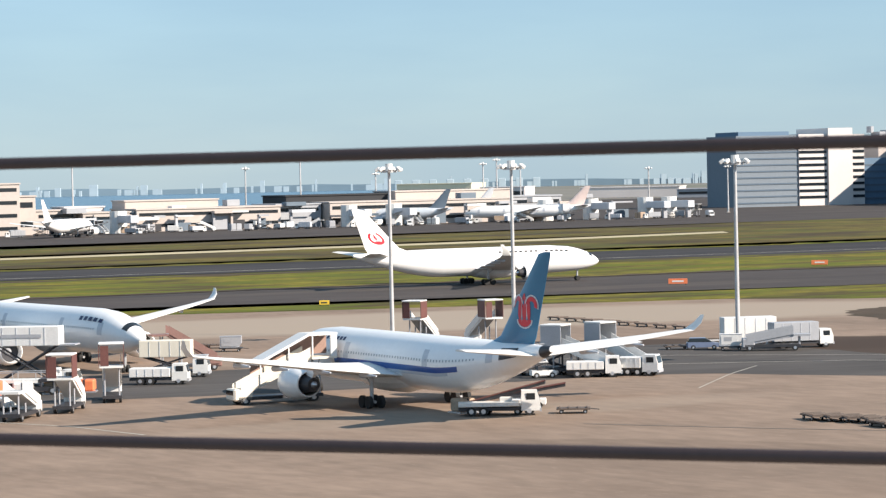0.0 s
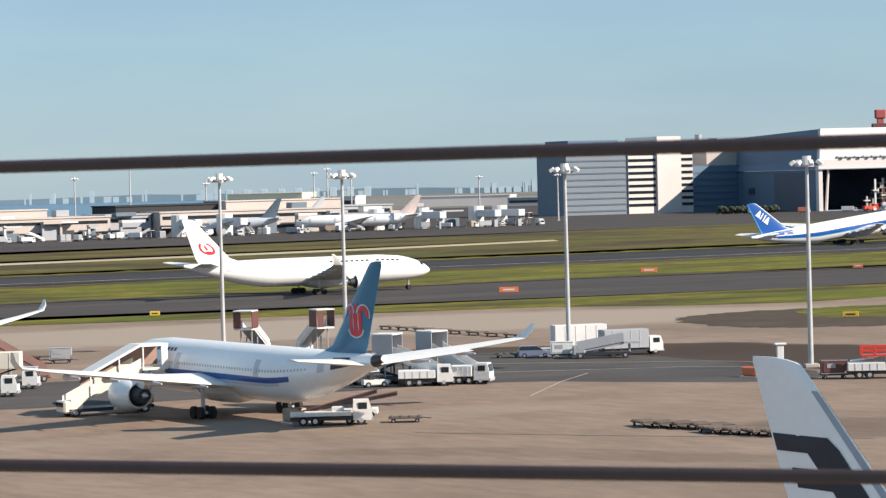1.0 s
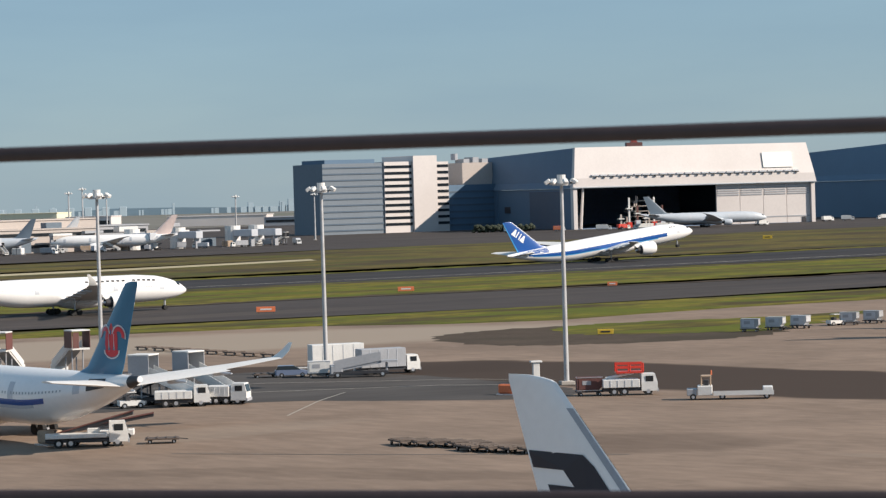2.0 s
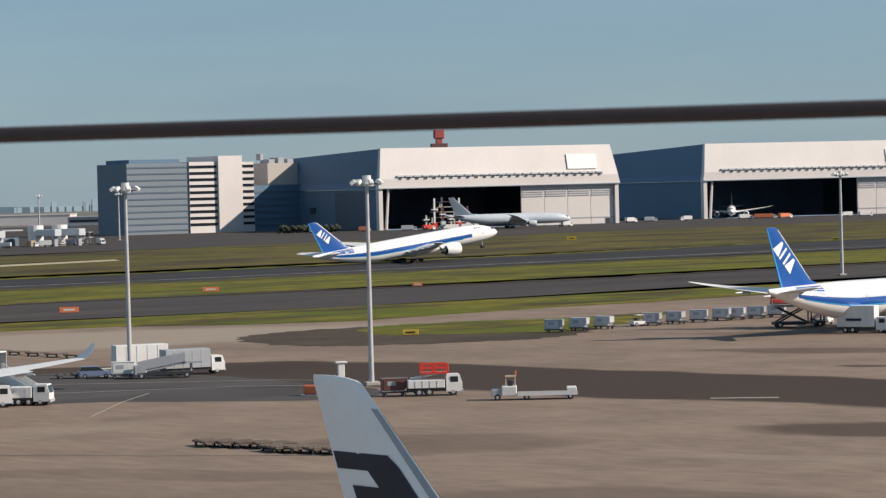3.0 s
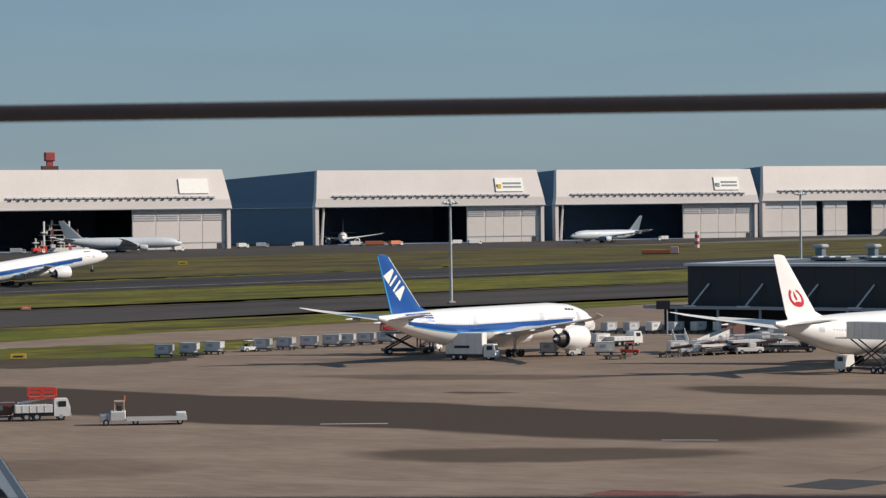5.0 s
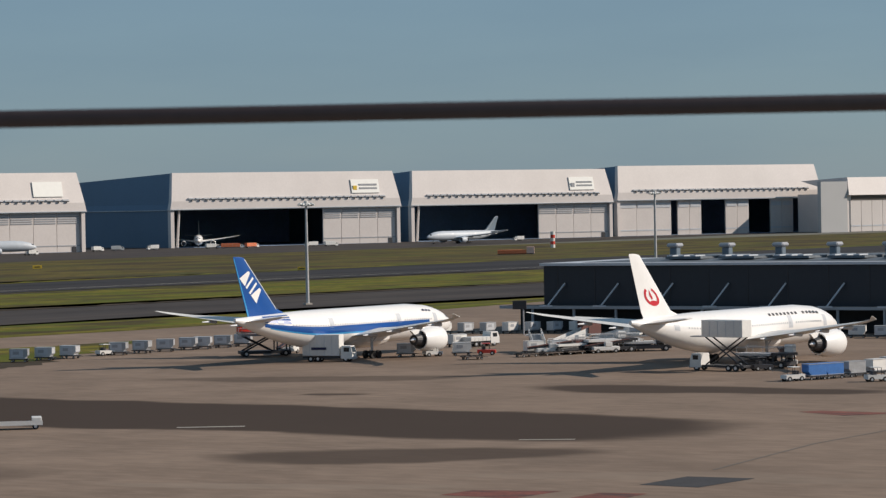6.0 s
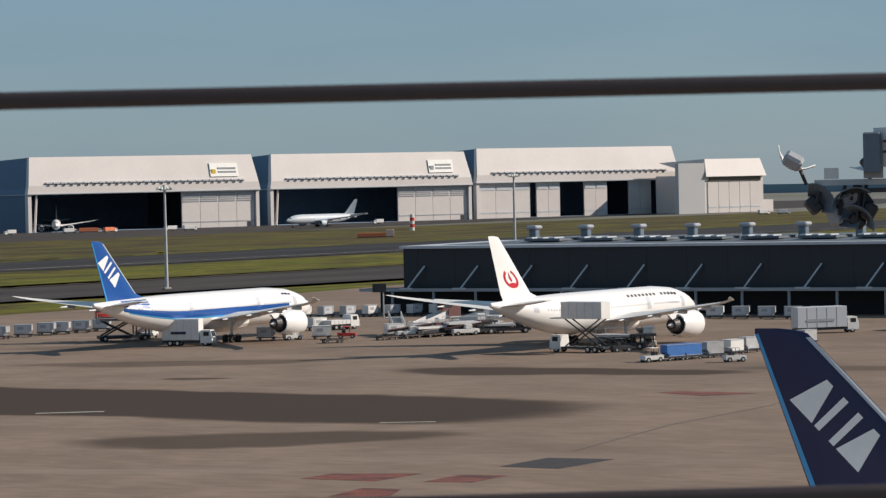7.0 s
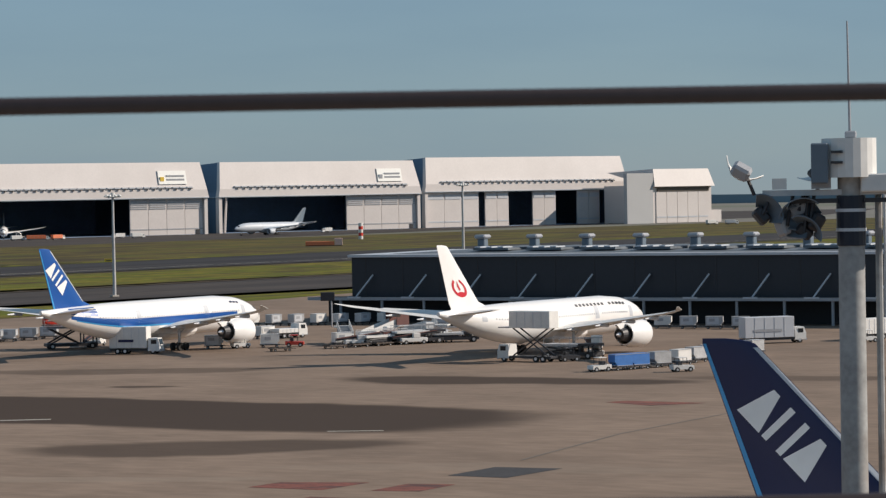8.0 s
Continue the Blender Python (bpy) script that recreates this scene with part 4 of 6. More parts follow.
for k in range(16):
    a = 25.1 + k * 11.1
    v = part("roof_vent", boxed(a - 0.75, a + 0.75, 15.2, 17, 13.0, 15.5, bevel=0.15), M_SLATE, SAT)
    part("vent_hood", boxed(a - 1.2, a + 1.2, 14.6, 17.6, 15.5, 16.3, bevel=0.3), M_GREY, v)
    sk = part("skylight", boxed(a + 2.0, a + 9.4, 8, 30, 13.45, 13.9), M_ROOF, SAT)
    for q in range(3):
        part("skylight_rib", boxed(a + 2.4 + q * 2.4, a + 3.6 + q * 2.4, 7.9, 12, 13.92, 14.15), M_PALE, sk)
for k in range(26):
    part("column", rod((4 + k * 9, -2.8, 0), (4 + k * 9, -2.8, 4.5), 0.28, n=8), M_GREY, SAT)

# ---- far terminal and city across the field ----


def block_building(name, x, y, w, d, hgt, wall, label, rows=2, rz=0.0, cat="terminal"):
    o = thing(name, pose(x, y, -0.15, 0, 0, rz), label, cat)
    b = part("wall", boxed(0, w, 0, d, 0, hgt, bevel=0.2), wall, o)
    for r in range(rows):
        z = hgt * (r + 0.45) / rows
        part("window_band", boxed(1.5, w - 1.5, -0.2, -0.02, z, z + hgt * 0.28 / rows), M_GLASS, b)
    part("roof_edge", boxed(-0.4, w + 0.4, -0.5, d + 0.4, hgt + 0.02, hgt + 0.7), wall, o)
    return o


hx, hy = polar(19.62, 1848.0)
airliner("airliner", at(hx, hy, 200.0), "white airliner standing nose-out inside a dark hangar", 57.0, 56.0, windows=False)


# ---- light masts ----


def light_mast(x, y, hgt=26.0, r=0.34):
    o = thing("light_mast", pose(x, y, 0), "tall galvanised apron floodlight mast", "light mast", "apron light masts")
    smooth(part("pole", rod((0, 0, 0), (0, 0, hgt - 1.0), r, r * 0.62, 14), M_POLE, o))
    part("footing", boxed(-0.9, 0.9, -0.9, 0.9, 0, 0.5, bevel=0.08), M_CONCRETE_LIGHT, o)
    part("platform", rod((0, 0, hgt - 1.25), (0, 0, hgt - 1.0), 1.2, n=14), M_POLE, o)
    part("head_drum", rod((0, 0, hgt - 1.0), (0, 0, hgt + 0.1), 0.55, n=12), M_WHITE_DULL, o)
    for k in range(7):
        a = 2 * math.pi * k / 7 + 0.3
        c, s = math.cos(a), math.sin(a)
        arm = part("floodlight", boxed(-0.4, 0.4, -0.3, 0.3, -0.25, 0.25, bevel=0.08, m=pose(1.75 * c, 1.75 * s, hgt - 0.75, 0, 35, math.degrees(a))), M_WHITE_DULL, o)
        part("arm", rod((0.5 * c, 0.5 * s, hgt - 1.05), (1.6 * c, 1.6 * s, hgt - 0.95), 0.07, n=6), M_DARK, arm)
    return o


light_mast(3.0, 430.0, 26.0)
light_mast(20.5, 408.0, 26.0)
light_mast(49.7, 383.0, 26.0)
light_mast(74.5, 342.7, 26.0)
light_mast(264.0, 659.8, 26.0, 0.45)
light_mast(456.9, 828.7, 28.0, 0.5)
light_mast(290.0, 380.0, 26.0)

# ---- deck fence ----
FT = Vector((math.cos(radians(FENCE_AZ)), -math.sin(radians(FENCE_AZ)), 0))
fence = thing("wire_fence", Matrix.Translation((0, 0, EYE_Z)), "dark taut wires of a roof deck fence", "fence")
for dz, nm in ((0.0378, "wire"), (-0.1034, "wire")):
    a, b = FN * 1.0 - FT * 2.4, FN * 1.0 + FT * 2.4
    part(nm, rod(a + Vector((0, 0, dz - 0.002)), b + Vector((0, 0, dz + 0.002)), 0.0031, n=14), M_CABLE, fence)
for s in (-2.4, 2.4):
    p = FN * 1.0 + FT * s
    part("post", rod(p + Vector((0, 0, -1.5)), p + Vector((0, 0, 0.6)), 0.03, n=12), M_DARK, fence)
deck = boxed(-6, 6, -6, 1.15, EYE_Z - 1.75, EYE_Z - 1.5)
dk = part("roof_deck", deck, M_CONCRETE_LIGHT, None)
dk.matrix_world = pose(0, 0, 0, 0, 0, -FENCE_AZ)
tagged(dk, "concrete roof deck of the terminal", "deck", kind="structure")
wl = part("terminal_wall", boxed(-6, 6, -6, 1.1, 0, EYE_Z - 1.76), M_CREAM, None)
wl.matrix_world = pose(0, 0, 0, 0, 0, -FENCE_AZ)
tagged(wl, "plain terminal wall below the deck", "wall", kind="structure")

# ---- mast close to the deck, with floodlights, drum and whip aerial ----
mx, my = polar(28.455 + 8.22, 44.0)
MST = thing("light_mast", pose(mx, my, 0, 0, 0, -36), "weathered grey mast with floodlights, drum and whip aerial", "light mast")
smooth(part("pole", rod((0, 0, 0), (0, 0, 24.6), 0.235, 0.20, 20), M_OLD_POLE, MST))
part("dark_sleeve", rod((0, 0, 23.4), (0, 0, 24.17), 0.225, n=18), M_INK, MST)
for z in (23.62, 23.92):
    part("clamp_band", rod((0, 0, z), (0, 0, z + 0.05), 0.235, n=18), M_LIGHTGREY, MST)
part("drum", rod((-0.02, 0, 24.45), (-0.02, 0, 25.05), 0.42, n=22), M_WHITE_DULL, MST)
part("control_cabinet", boxed(-0.60, -0.34, -0.42, 0.1, 24.36, 24.98, bevel=0.02), M_SLATE, MST, "dark grey control cabinet")
for z in (24.66, 24.82):
    part("drum_vent", boxed(-0.3, -0.12, -0.45, -0.40, z, z + 0.04), M_DARK, MST)
part("aerial_foot", boxed(-0.08, 0.1, -0.2, 0.0, 25.05, 25.16, bevel=0.02), M_GREY, MST)
part("whip_aerial", rod((0.0, -0.1, 25.05), (-0.02, -0.1, 26.85), 0.022, 0.012, 8), M_GREY, MST)
part("side_pipe", rod((0.42, 0.1, 10), (0.42, 0.1, 24.3), 0.055, n=8), M_OLD_POLE, MST)
part("side_box", boxed(0.15, 0.62, -0.3, 0.1, 24.22, 24.5, bevel=0.02), M_WHITE_DULL, MST)
pf = part("crossarm", boxed(-1.35, 1.3, -0.14, 0.1, 24.18, 24.27), M_POLE, MST)
part("crossarm_lower", boxed(-0.9, 0.8, -0.1, 0.06, 24.06, 24.13), M_DARK, MST)
for k, (fx, fz, tilt, turn, sc) in enumerate(((-1.64, 24.62, -60, 30, 0.30), (-0.55, 24.58, -50, -40, 0.26), (-1.35, 23.9, 70, 50, 0.27), (-0.80, 23.95, 110, -20, 0.30), (-0.72, 23.62, 95, 40, 0.27), (0.95, 23.8, 60, 10, 0.36), (-0.98, 23.72, 40, 70, 0.26), (-0.62, 23.82, 20, -60, 0.28))):
    bm = bmesh.new()
    box(bm, -sc * 0.5, sc * 0.5, -sc * 0.35, sc * 0.35, -sc * 0.75, 0, bevel=sc * 0.14)
    turn_m = pose(fx, -0.05, fz, tilt, turn, 0)
    bmesh.ops.transform(bm, matrix=turn_m, verts=bm.verts)
    fl = part("floodlight", bm, M_DARK if k % 3 else M_GREY, MST)
    arcs = []
    for q, r in ((-0.45, 0.62), (0.0, 0.85), (0.75, 1.15)):
        out = [Vector((sc * r * math.cos(radians(15 + 15 * i)), sc * r * math.sin(radians(15 + 15 * i)) * 0.8, sc * q)) for i in range(11)]
        inn = [v * 0.94 + Vector((0, 0, sc * q * 0.06)) for v in reversed(out)]
        arcs.append(out + inn)
    bm = loft(bmesh.new(), arcs)
    bmesh.ops.transform(bm, matrix=turn_m, verts=bm.verts)
    smooth(part("visor", bm, M_WHITE_DULL if k < 2 else M_SLATE, fl), 40)
    part("stirrup", rod((fx * 0.9, -0.02, 24.2), (fx, -0.05, fz), 0.03, n=6), M_DARK, fl)
part("ballast_box", boxed(-0.6, -0.3, -0.2, 0.15, 24.28, 24.6), M_GREY, MST)
part("ballast_box", boxed(-1.2, -0.98, -0.15, 0.12, 24.28, 24.45), M_WHITE_DULL, MST)

# ---- vehicles ----


def box_truck(m, label, L=8.0, H=3.4, box_mat=M_WHITE_DULL, cab_mat=M_WHITE_DULL, lift=0.0, name="box_truck", mark=None):
    """A truck facing +x; lift raises its box on scissors."""
    o = thing(name, m, label, "truck")
    hl = L / 2
    part("chassis", boxed(-hl, hl - 0.3, -1.0, 1.0, 0.55, 0.85), M_DARK, o)
    cab = part("cab", loft(bmesh.new(), [[Vector(p) for p in r] for r in (
        [(hl - 1.9, -1.15, 0.5), (hl, -1.15, 0.5), (hl, 1.15, 0.5), (hl - 1.9, 1.15, 0.5)], [(hl - 1.9, -1.15, 1.5), (hl, -1.15, 1.5), (hl, 1.15, 1.5), (hl - 1.9, 1.15, 1.5)],
        [(hl - 1.85, -1.05, 2.5), (hl - 0.3, -1.05, 2.5), (hl - 0.3, 1.05, 2.5), (hl - 1.85, 1.05, 2.5)])]), cab_mat, o)
    part("windscreen", loft(bmesh.new(), [[Vector((hl - 0.02, -0.95, 1.5)), Vector((hl + 0.03, -0.95, 1.5)), Vector((hl + 0.03, 0.95, 1.5)), Vector((hl - 0.02, 0.95, 1.5))],
                                          [Vector((hl - 0.26, -0.9, 2.35)), Vector((hl - 0.21, -0.9, 2.35)), Vector((hl - 0.21, 0.9, 2.35)), Vector((hl - 0.26, 0.9, 2.35))]]), M_GLASS, cab)
    for s in (-1, 1):
        part("side_window", boxed(hl - 1.4, hl - 0.5, s * 1.13 - 0.03, s * 1.13 + 0.03, 1.6, 2.25), M_GLASS, cab)
    part("bumper", boxed(hl - 0.05, hl + 0.12, -1.15, 1.15, 0.4, 0.75), M_GREY, cab)
    b = part("cargo_box", boxed(-hl, hl - 2.1, -1.25, 1.25, 0.95 + lift, 0.95 + lift + H - 0.95, bevel=0.05), box_mat, o)
    for k in range(1, 5):
        xx = -hl + k * (L - 2.1) / 5
        part("rib", boxed(xx - 0.03, xx + 0.03, -1.29, 1.29, 1.05 + lift, H + lift - 0.1), M_LIGHTGREY, b)
    if mark:
        for s in (-1, 1):
            part("marking_bar", boxed(-hl + 1.5, hl - 4.2, s * 1.31 - 0.01, s * 1.31 + 0.01, 1.9 + lift, 2.3 + lift), mark, b)
    if lift:
        for s in (-0.9, 0.9):
            part("scissor_arm", rod((-hl + 0.5, s, 0.9), (hl - 2.6, s, 0.95 + lift), 0.11, n=6), M_DARK, o)
            part("scissor_arm", rod((hl - 2.6, s, 0.9), (-hl + 0.5, s, 0.95 + lift), 0.11, n=6), M_DARK, o)
        part("front_platform", boxed(hl - 2.1, hl - 0.2, -1.2, 1.2, 0.95 + lift, 1.1 + lift), M_GREY, b)
    for xx in (hl - 1.1, -hl + 1.3, -hl + 2.5):
        for s in (-1, 1):
            wheel(o, xx, s * 0.98, 0.48, 0.32)
    return o


def tug(m, label="small white baggage tow tractor", paint=M_WHITE_DULL):
    o = thing("tow_tractor", m, label, "tow tractor")
    b = part("body", loft(bmesh.new(), [[Vector(p) for p in r] for r in ([(-1.5, -0.75, 0.35), (1.5, -0.75, 0.35), (1.5, 0.75, 0.35), (-1.5, 0.75, 0.35)], [(-1.5, -0.75, 0.95), (1.45, -0.75, 0.85), (1.45, 0.75, 0.85), (-1.5, 0.75, 0.95)])]), paint, o)
    part("canopy", boxed(-0.8, 0.5, -0.7, 0.7, 1.85, 1.95, bevel=0.03), paint, o)
    for x in (-0.75, 0.45):
        for y in (-0.65, 0.65):
            part("post", rod((x, y, 0.9), (x, y, 1.86), 0.04, n=6), M_DARK, o)
    part("seat", boxed(-0.7, -0.2, -0.5, 0.5, 0.9, 1.4), M_DARK, b)
    for x in (-0.95, 0.95):
        for s in (-1, 1):
            wheel(o, x, s * 0.66, 0.34, 0.24)
    return o


def uld_dolly(m, label="scuffed grey cargo container on a dolly", cover=None, load=True, name="container_dolly", group="baggage dolly train"):
    """A four-wheeled dolly with a bevelled air cargo container."""
    o = thing(name, m, label, "dolly", group)
    part("deck", boxed(-1.6, 1.6, -0.95, 0.95, 0.42, 0.56), M_DARK, o)
    part("drawbar", rod((1.6, 0, 0.45), (2.5, 0, 0.4), 0.05, n=6), M_DARK, o)
    if load:
        prof = [(-1.5, 0.58), (0.95, 0.58), (1.5, 1.15), (1.5, 2.2), (-1.5, 2.2)]
        bm = bmesh.new()
        a = [bm.verts.new((x, -0.78, z)) for x, z in prof]
        b = [bm.verts.new((x, 0.78, z)) for x, z in prof]
        bm.faces.new(a)
        bm.faces.new(b[::-1])
        for i in range(5):
            bm.faces.new((a[i], b[i], b[(i + 1) % 5], a[(i + 1) % 5]))
        c = part("container", bm, cover or M_ULD, o)
        for z in (0.62, 2.12):
            part("edge_rail", boxed(-1.53, 1.2 if z < 1 else 1.53, -0.82, 0.82, z, z + 0.07), M_SILVER, c)
        part("curtain", boxed(-1.3, 0.8, -0.83, -0.79, 0.8, 2.0), M_LIGHTGREY if cover is None else cover, c)
        part("label_panel", boxed(-0.9, 0.1, -0.86, -0.835, 1.3, 1.8), M_GREY, c)
    for x in (-1.1, 1.1):
        for s in (-1, 1):
            wheel(o, x, s * 0.8, 0.2, 0.14, name="caster")
    return o


def air_stairs(m, label, hgt=4.6, canopy=True, paint=M_WHITE_DULL, inner=M_BROWNRED):
    """Passenger steps on a truck; the top landing lies to +x."""
    o = thing("passenger_stairs", m, label, "passenger stairs")
    part("chassis", boxed(-4.2, 3.2, -1.05, 1.05, 0.5, 0.85), M_DARK, o)
    cab = part("cab", boxed(-4.6, -2.9, -1.05, 1.05, 0.45, 1.75, bevel=0.15), paint, o)
    part("cab_window", boxed(-4.63, -4.5, -0.85, 0.85, 1.1, 1.6), M_GLASS, cab)
    n = int(hgt / 0.19)
    fl = part("flight", loft(bmesh.new(), [[Vector((-4.0, -0.95, 0.8)), Vector((-4.0, 0.95, 0.8)), Vector((-4.0, 0.95, 1.1)), Vector((-4.0, -0.95, 1.1))],
                                           [Vector((2.2, -0.95, hgt - 0.35)), Vector((2.2, 0.95, hgt - 0.35)), Vector((2.2, 0.95, hgt)), Vector((2.2, -0.95, hgt))]]), paint, o)
    for k in range(n):
        x = -4.0 + 6.2 * k / n
        z = 1.1 + (hgt - 1.1) * k / n
        part("step", boxed(x, x + 0.28, -0.85, 0.85, z, z + 0.17), M_GREY, fl)
    for s in (-1, 1):
        side = loft(bmesh.new(), [[Vector((-4.0, s * 1.0, 1.1)), Vector((-4.0, s * 1.06, 1.1)), Vector((-4.0, s * 1.06, 2.2)), Vector((-4.0, s * 1.0, 2.2))],
                                  [Vector((2.2, s * 1.0, hgt)), Vector((2.2, s * 1.06, hgt)), Vector((2.2, s * 1.06, hgt + 1.1)), Vector((2.2, s * 1.0, hgt + 1.1))]])
        part("balustrade", side, paint, o)
    part("landing", boxed(2.2, 4.4, -1.3, 1.3, hgt - 0.25, hgt), paint, o)
    for x in (0.6, 3.0):
        for s in (-0.8, 0.8):
            part("support_leg", rod((x, s, 0.8), (x, s, hgt - (0.3 if x > 2 else 1.4)), 0.1, n=6), M_GREY, o)
    if canopy:
        c = part("canopy", boxed(1.6, 4.5, -1.4, 1.4, hgt + 2.3, hgt + 2.5, bevel=0.06), paint, o)
        for s in (-1.36, 1.36):
            part("canopy_side", boxed(1.7, 4.4, s - 0.04, s + 0.04, hgt, hgt + 2.3), inner, c)
        part("canopy_back", boxed(4.36, 4.44, -1.2, -0.3, hgt, hgt + 2.2), inner, c)
    for x in (-3.6, 2.4):
        for s in (-1, 1):
            wheel(o, x, s * 0.9, 0.42, 0.28)
    return o


def belt_loader(m, label, rise=2.6):
    o = thing("belt_loader", m, label, "belt loader")
    part("body", boxed(-2.4, 2.2, -0.85, 0.85, 0.4, 1.05, bevel=0.08), M_WHITE_DULL, o)
    part("cab", boxed(-0.3, 0.9, -0.85, -0.1, 1.06, 1.8, bevel=0.06), M_WHITE_DULL, o)
    b = part("belt", loft(bmesh.new(), [[Vector((-3.6, 0.05, 0.9)), Vector((-3.6, 0.85, 0.9)), Vector((-3.6, 0.85, 1.2)), Vector((-3.6, 0.05, 1.2))],
                                        [Vector((4.2, 0.05, rise)), Vector((4.2, 0.85, rise)), Vector((4.2, 0.85, rise + 0.3)), Vector((4.2, 0.05, rise + 0.3))]]), M_DARK, o)
    for s in (0.0, 0.9):
        part("side_rail", rod((-3.6, s, 1.25), (4.2, s, rise + 0.35), 0.07, n=6), M_BROWNRED, b)
    for x in (-1.6, 1.5):
        for s in (-1, 1):
            wheel(o, x, s * 0.75, 0.36, 0.24)
    return o


def high_loader(m, label, hgt=3.2, paint=M_GREY):
    """A cargo lift: main platform on scissors, a bridge and a cabin."""
    o = thing("cargo_high_loader", m, label, "cargo loader")
    part("base_frame", boxed(-4.2, 4.2, -1.5, 1.5, 0.45, 0.95), M_DARK, o)
    p = part("platform", boxed(-4.2, 1.6, -1.55, 1.55, hgt, hgt + 0.35), paint, o)
    part("bridge", boxed(1.7, 4.4, -1.5, 1.5, hgt + 0.1, hgt + 0.45), M_DARK, o)
    for s in (-1.35, 1.35):
        part("scissor_arm", rod((-3.6, s, 0.9), (1.2, s, hgt), 0.15, n=6), M_DARK, o)
        part("scissor_arm", rod((1.2, s, 0.9), (-3.6, s, hgt), 0.15, n=6), M_DARK, o)
        part("guard_rail", rod((-4.1, s * 1.1, hgt + 1.2), (4.2, s * 1.1, hgt + 1.2), 0.05, n=6), M_GREY, p)
        for x in (-4.0, -1.3, 1.4):
            part("rail_post", rod((x, s * 1.1, hgt + 0.3), (x, s * 1.1, hgt + 1.2), 0.04, n=6), M_GREY, p)
        for x in (1.9, 4.0):
            part("bridge_leg", rod((x, s, 0.9), (x, s, hgt + 0.1), 0.13, n=6), M_DARK, o)
    part("cabin", boxed(2.2, 3.6, 1.55, 2.6, hgt - 0.4, hgt + 1.5, bevel=0.08), M_WHITE_DULL, o)
    for x in (-3.3, 3.3):
        for s in (-1, 1):
            wheel(o, x, s * 1.35, 0.5, 0.35)
    return o


def cargo_stack(m, label, material=M_CARTON, L=3.0, H=1.6):
    o = thing("cargo_pallet", m, label, "pallet")
    part("pallet", boxed(-L / 2, L / 2, -1.2, 1.2, 0.0, 0.16), M_SILVER, o)
    part("load", boxed(-L / 2 + 0.15, L / 2 - 0.15, -1.05, 1.05, 0.17, H, bevel=0.18), material, o)
    part("strap", boxed(-0.1, 0.1, -1.08, 1.08, 0.17, H + 0.02), M_DARK, o)
    return o


def flat_dolly(m, label="empty low cargo dolly, rusty brown"):
    o = thing("flat_dolly", m, label, "dolly", "empty dolly row")
    d = part("deck", boxed(-1.7, 1.7, -1.1, 1.1, 0.4, 0.55), M_RUST, o)
    for k in range(4):
        part("roller", rod((-1.4 + k * 0.93, -1.0, 0.6), (-1.4 + k * 0.93, 1.0, 0.6), 0.07, n=6), M_RUST, d)
    part("drawbar", rod((1.7, 0, 0.45), (2.6, 0, 0.35), 0.05, n=6), M_DARK, o)
    for x in (-1.2, 1.2):
        for s in (-1, 1):
            wheel(o, x, s * 0.9, 0.22, 0.15, name="caster")
    return o


# white tank and box trucks by the third mast
box_truck(at(57.5, 378.0, 78), "white truck with a grey box parked by a mast", 8.5, 3.5, M_GREY)
box_truck(at(52.5, 386.0, 82), "white box truck parked beside a light mast", 9.5, 3.9)
air_stairs(at(53.5, 373.0, 95), "small grey service steps by the trucks", 2.2, False, M_GREY)


def estate_car(m, label, paint):
    """A small estate car facing +x."""
    o = thing("car", m, label, "car")
    sec = lambda x, w, z0, z1: [Vector((x, -w, z0)), Vector((x, w, z0)), Vector((x, w * 0.96, z1)), Vector((x, -w * 0.96, z1))]
    b = part("body", loft(bmesh.new(), [sec(-2.3, 0.80, 0.35, 0.95), sec(-2.1, 0.88, 0.3, 1.0), sec(1.2, 0.88, 0.3, 1.0), sec(2.1, 0.84, 0.32, 0.82), sec(2.3, 0.72, 0.38, 0.7)]), paint, o)
    part("cabin", loft(bmesh.new(), [sec(-2.15, 0.80, 1.0, 1.05), sec(-1.9, 0.78, 1.0, 1.5), sec(0.3, 0.78, 1.0, 1.52), sec(1.15, 0.8, 1.0, 1.04)]), M_GLASS, b)
    part("roof", boxed(-1.85, 0.25, -0.68, 0.68, 1.5, 1.58, bevel=0.03), paint, b)
    for s in (-0.6, 0.6):
        part("headlight", boxed(2.2, 2.32, s - 0.14, s + 0.14, 0.58, 0.7), M_WHITE_DULL, b)
    for x in (-1.4, 1.4):
        for s in (-1, 1):
            wheel(o, x, s * 0.78, 0.31, 0.2)
    return o


estate_car(at(44.5, 379.0, 95), "blue-grey estate car parked beside a mast", mat("blue_grey_car_paint", (0.16, 0.20, 0.30), 0.3, vary=0.06, coat=0.4))
bar = thing("mast_barrier", at(50.5, 380.5, 92), "low white barrier round a mast's foot", "barrier")
for k in range(7):
    part("barrier_post", boxed(-5.0 + k * 1.9, -4.7 + k * 1.9, -0.12, 0.12, 0, 1.0), M_WHITE_DULL, bar)
part("barrier_rail", boxed(-5.0, 6.7, -0.09, 0.09, 1.0, 1.18), M_WHITE_DULL, bar)
part("barrier_kerb", boxed(-5.2, 7.0, -0.3, 0.3, 0, 0.25), M_CONCRETE_LIGHT, bar)
uld_dolly(at(47.8, 376.0, 95), "open luggage trailer with mixed load", name="equipment_trailer", group="", cover=M_WHITE_DULL)
flat_dolly(at(41.0, 380.0, 88))
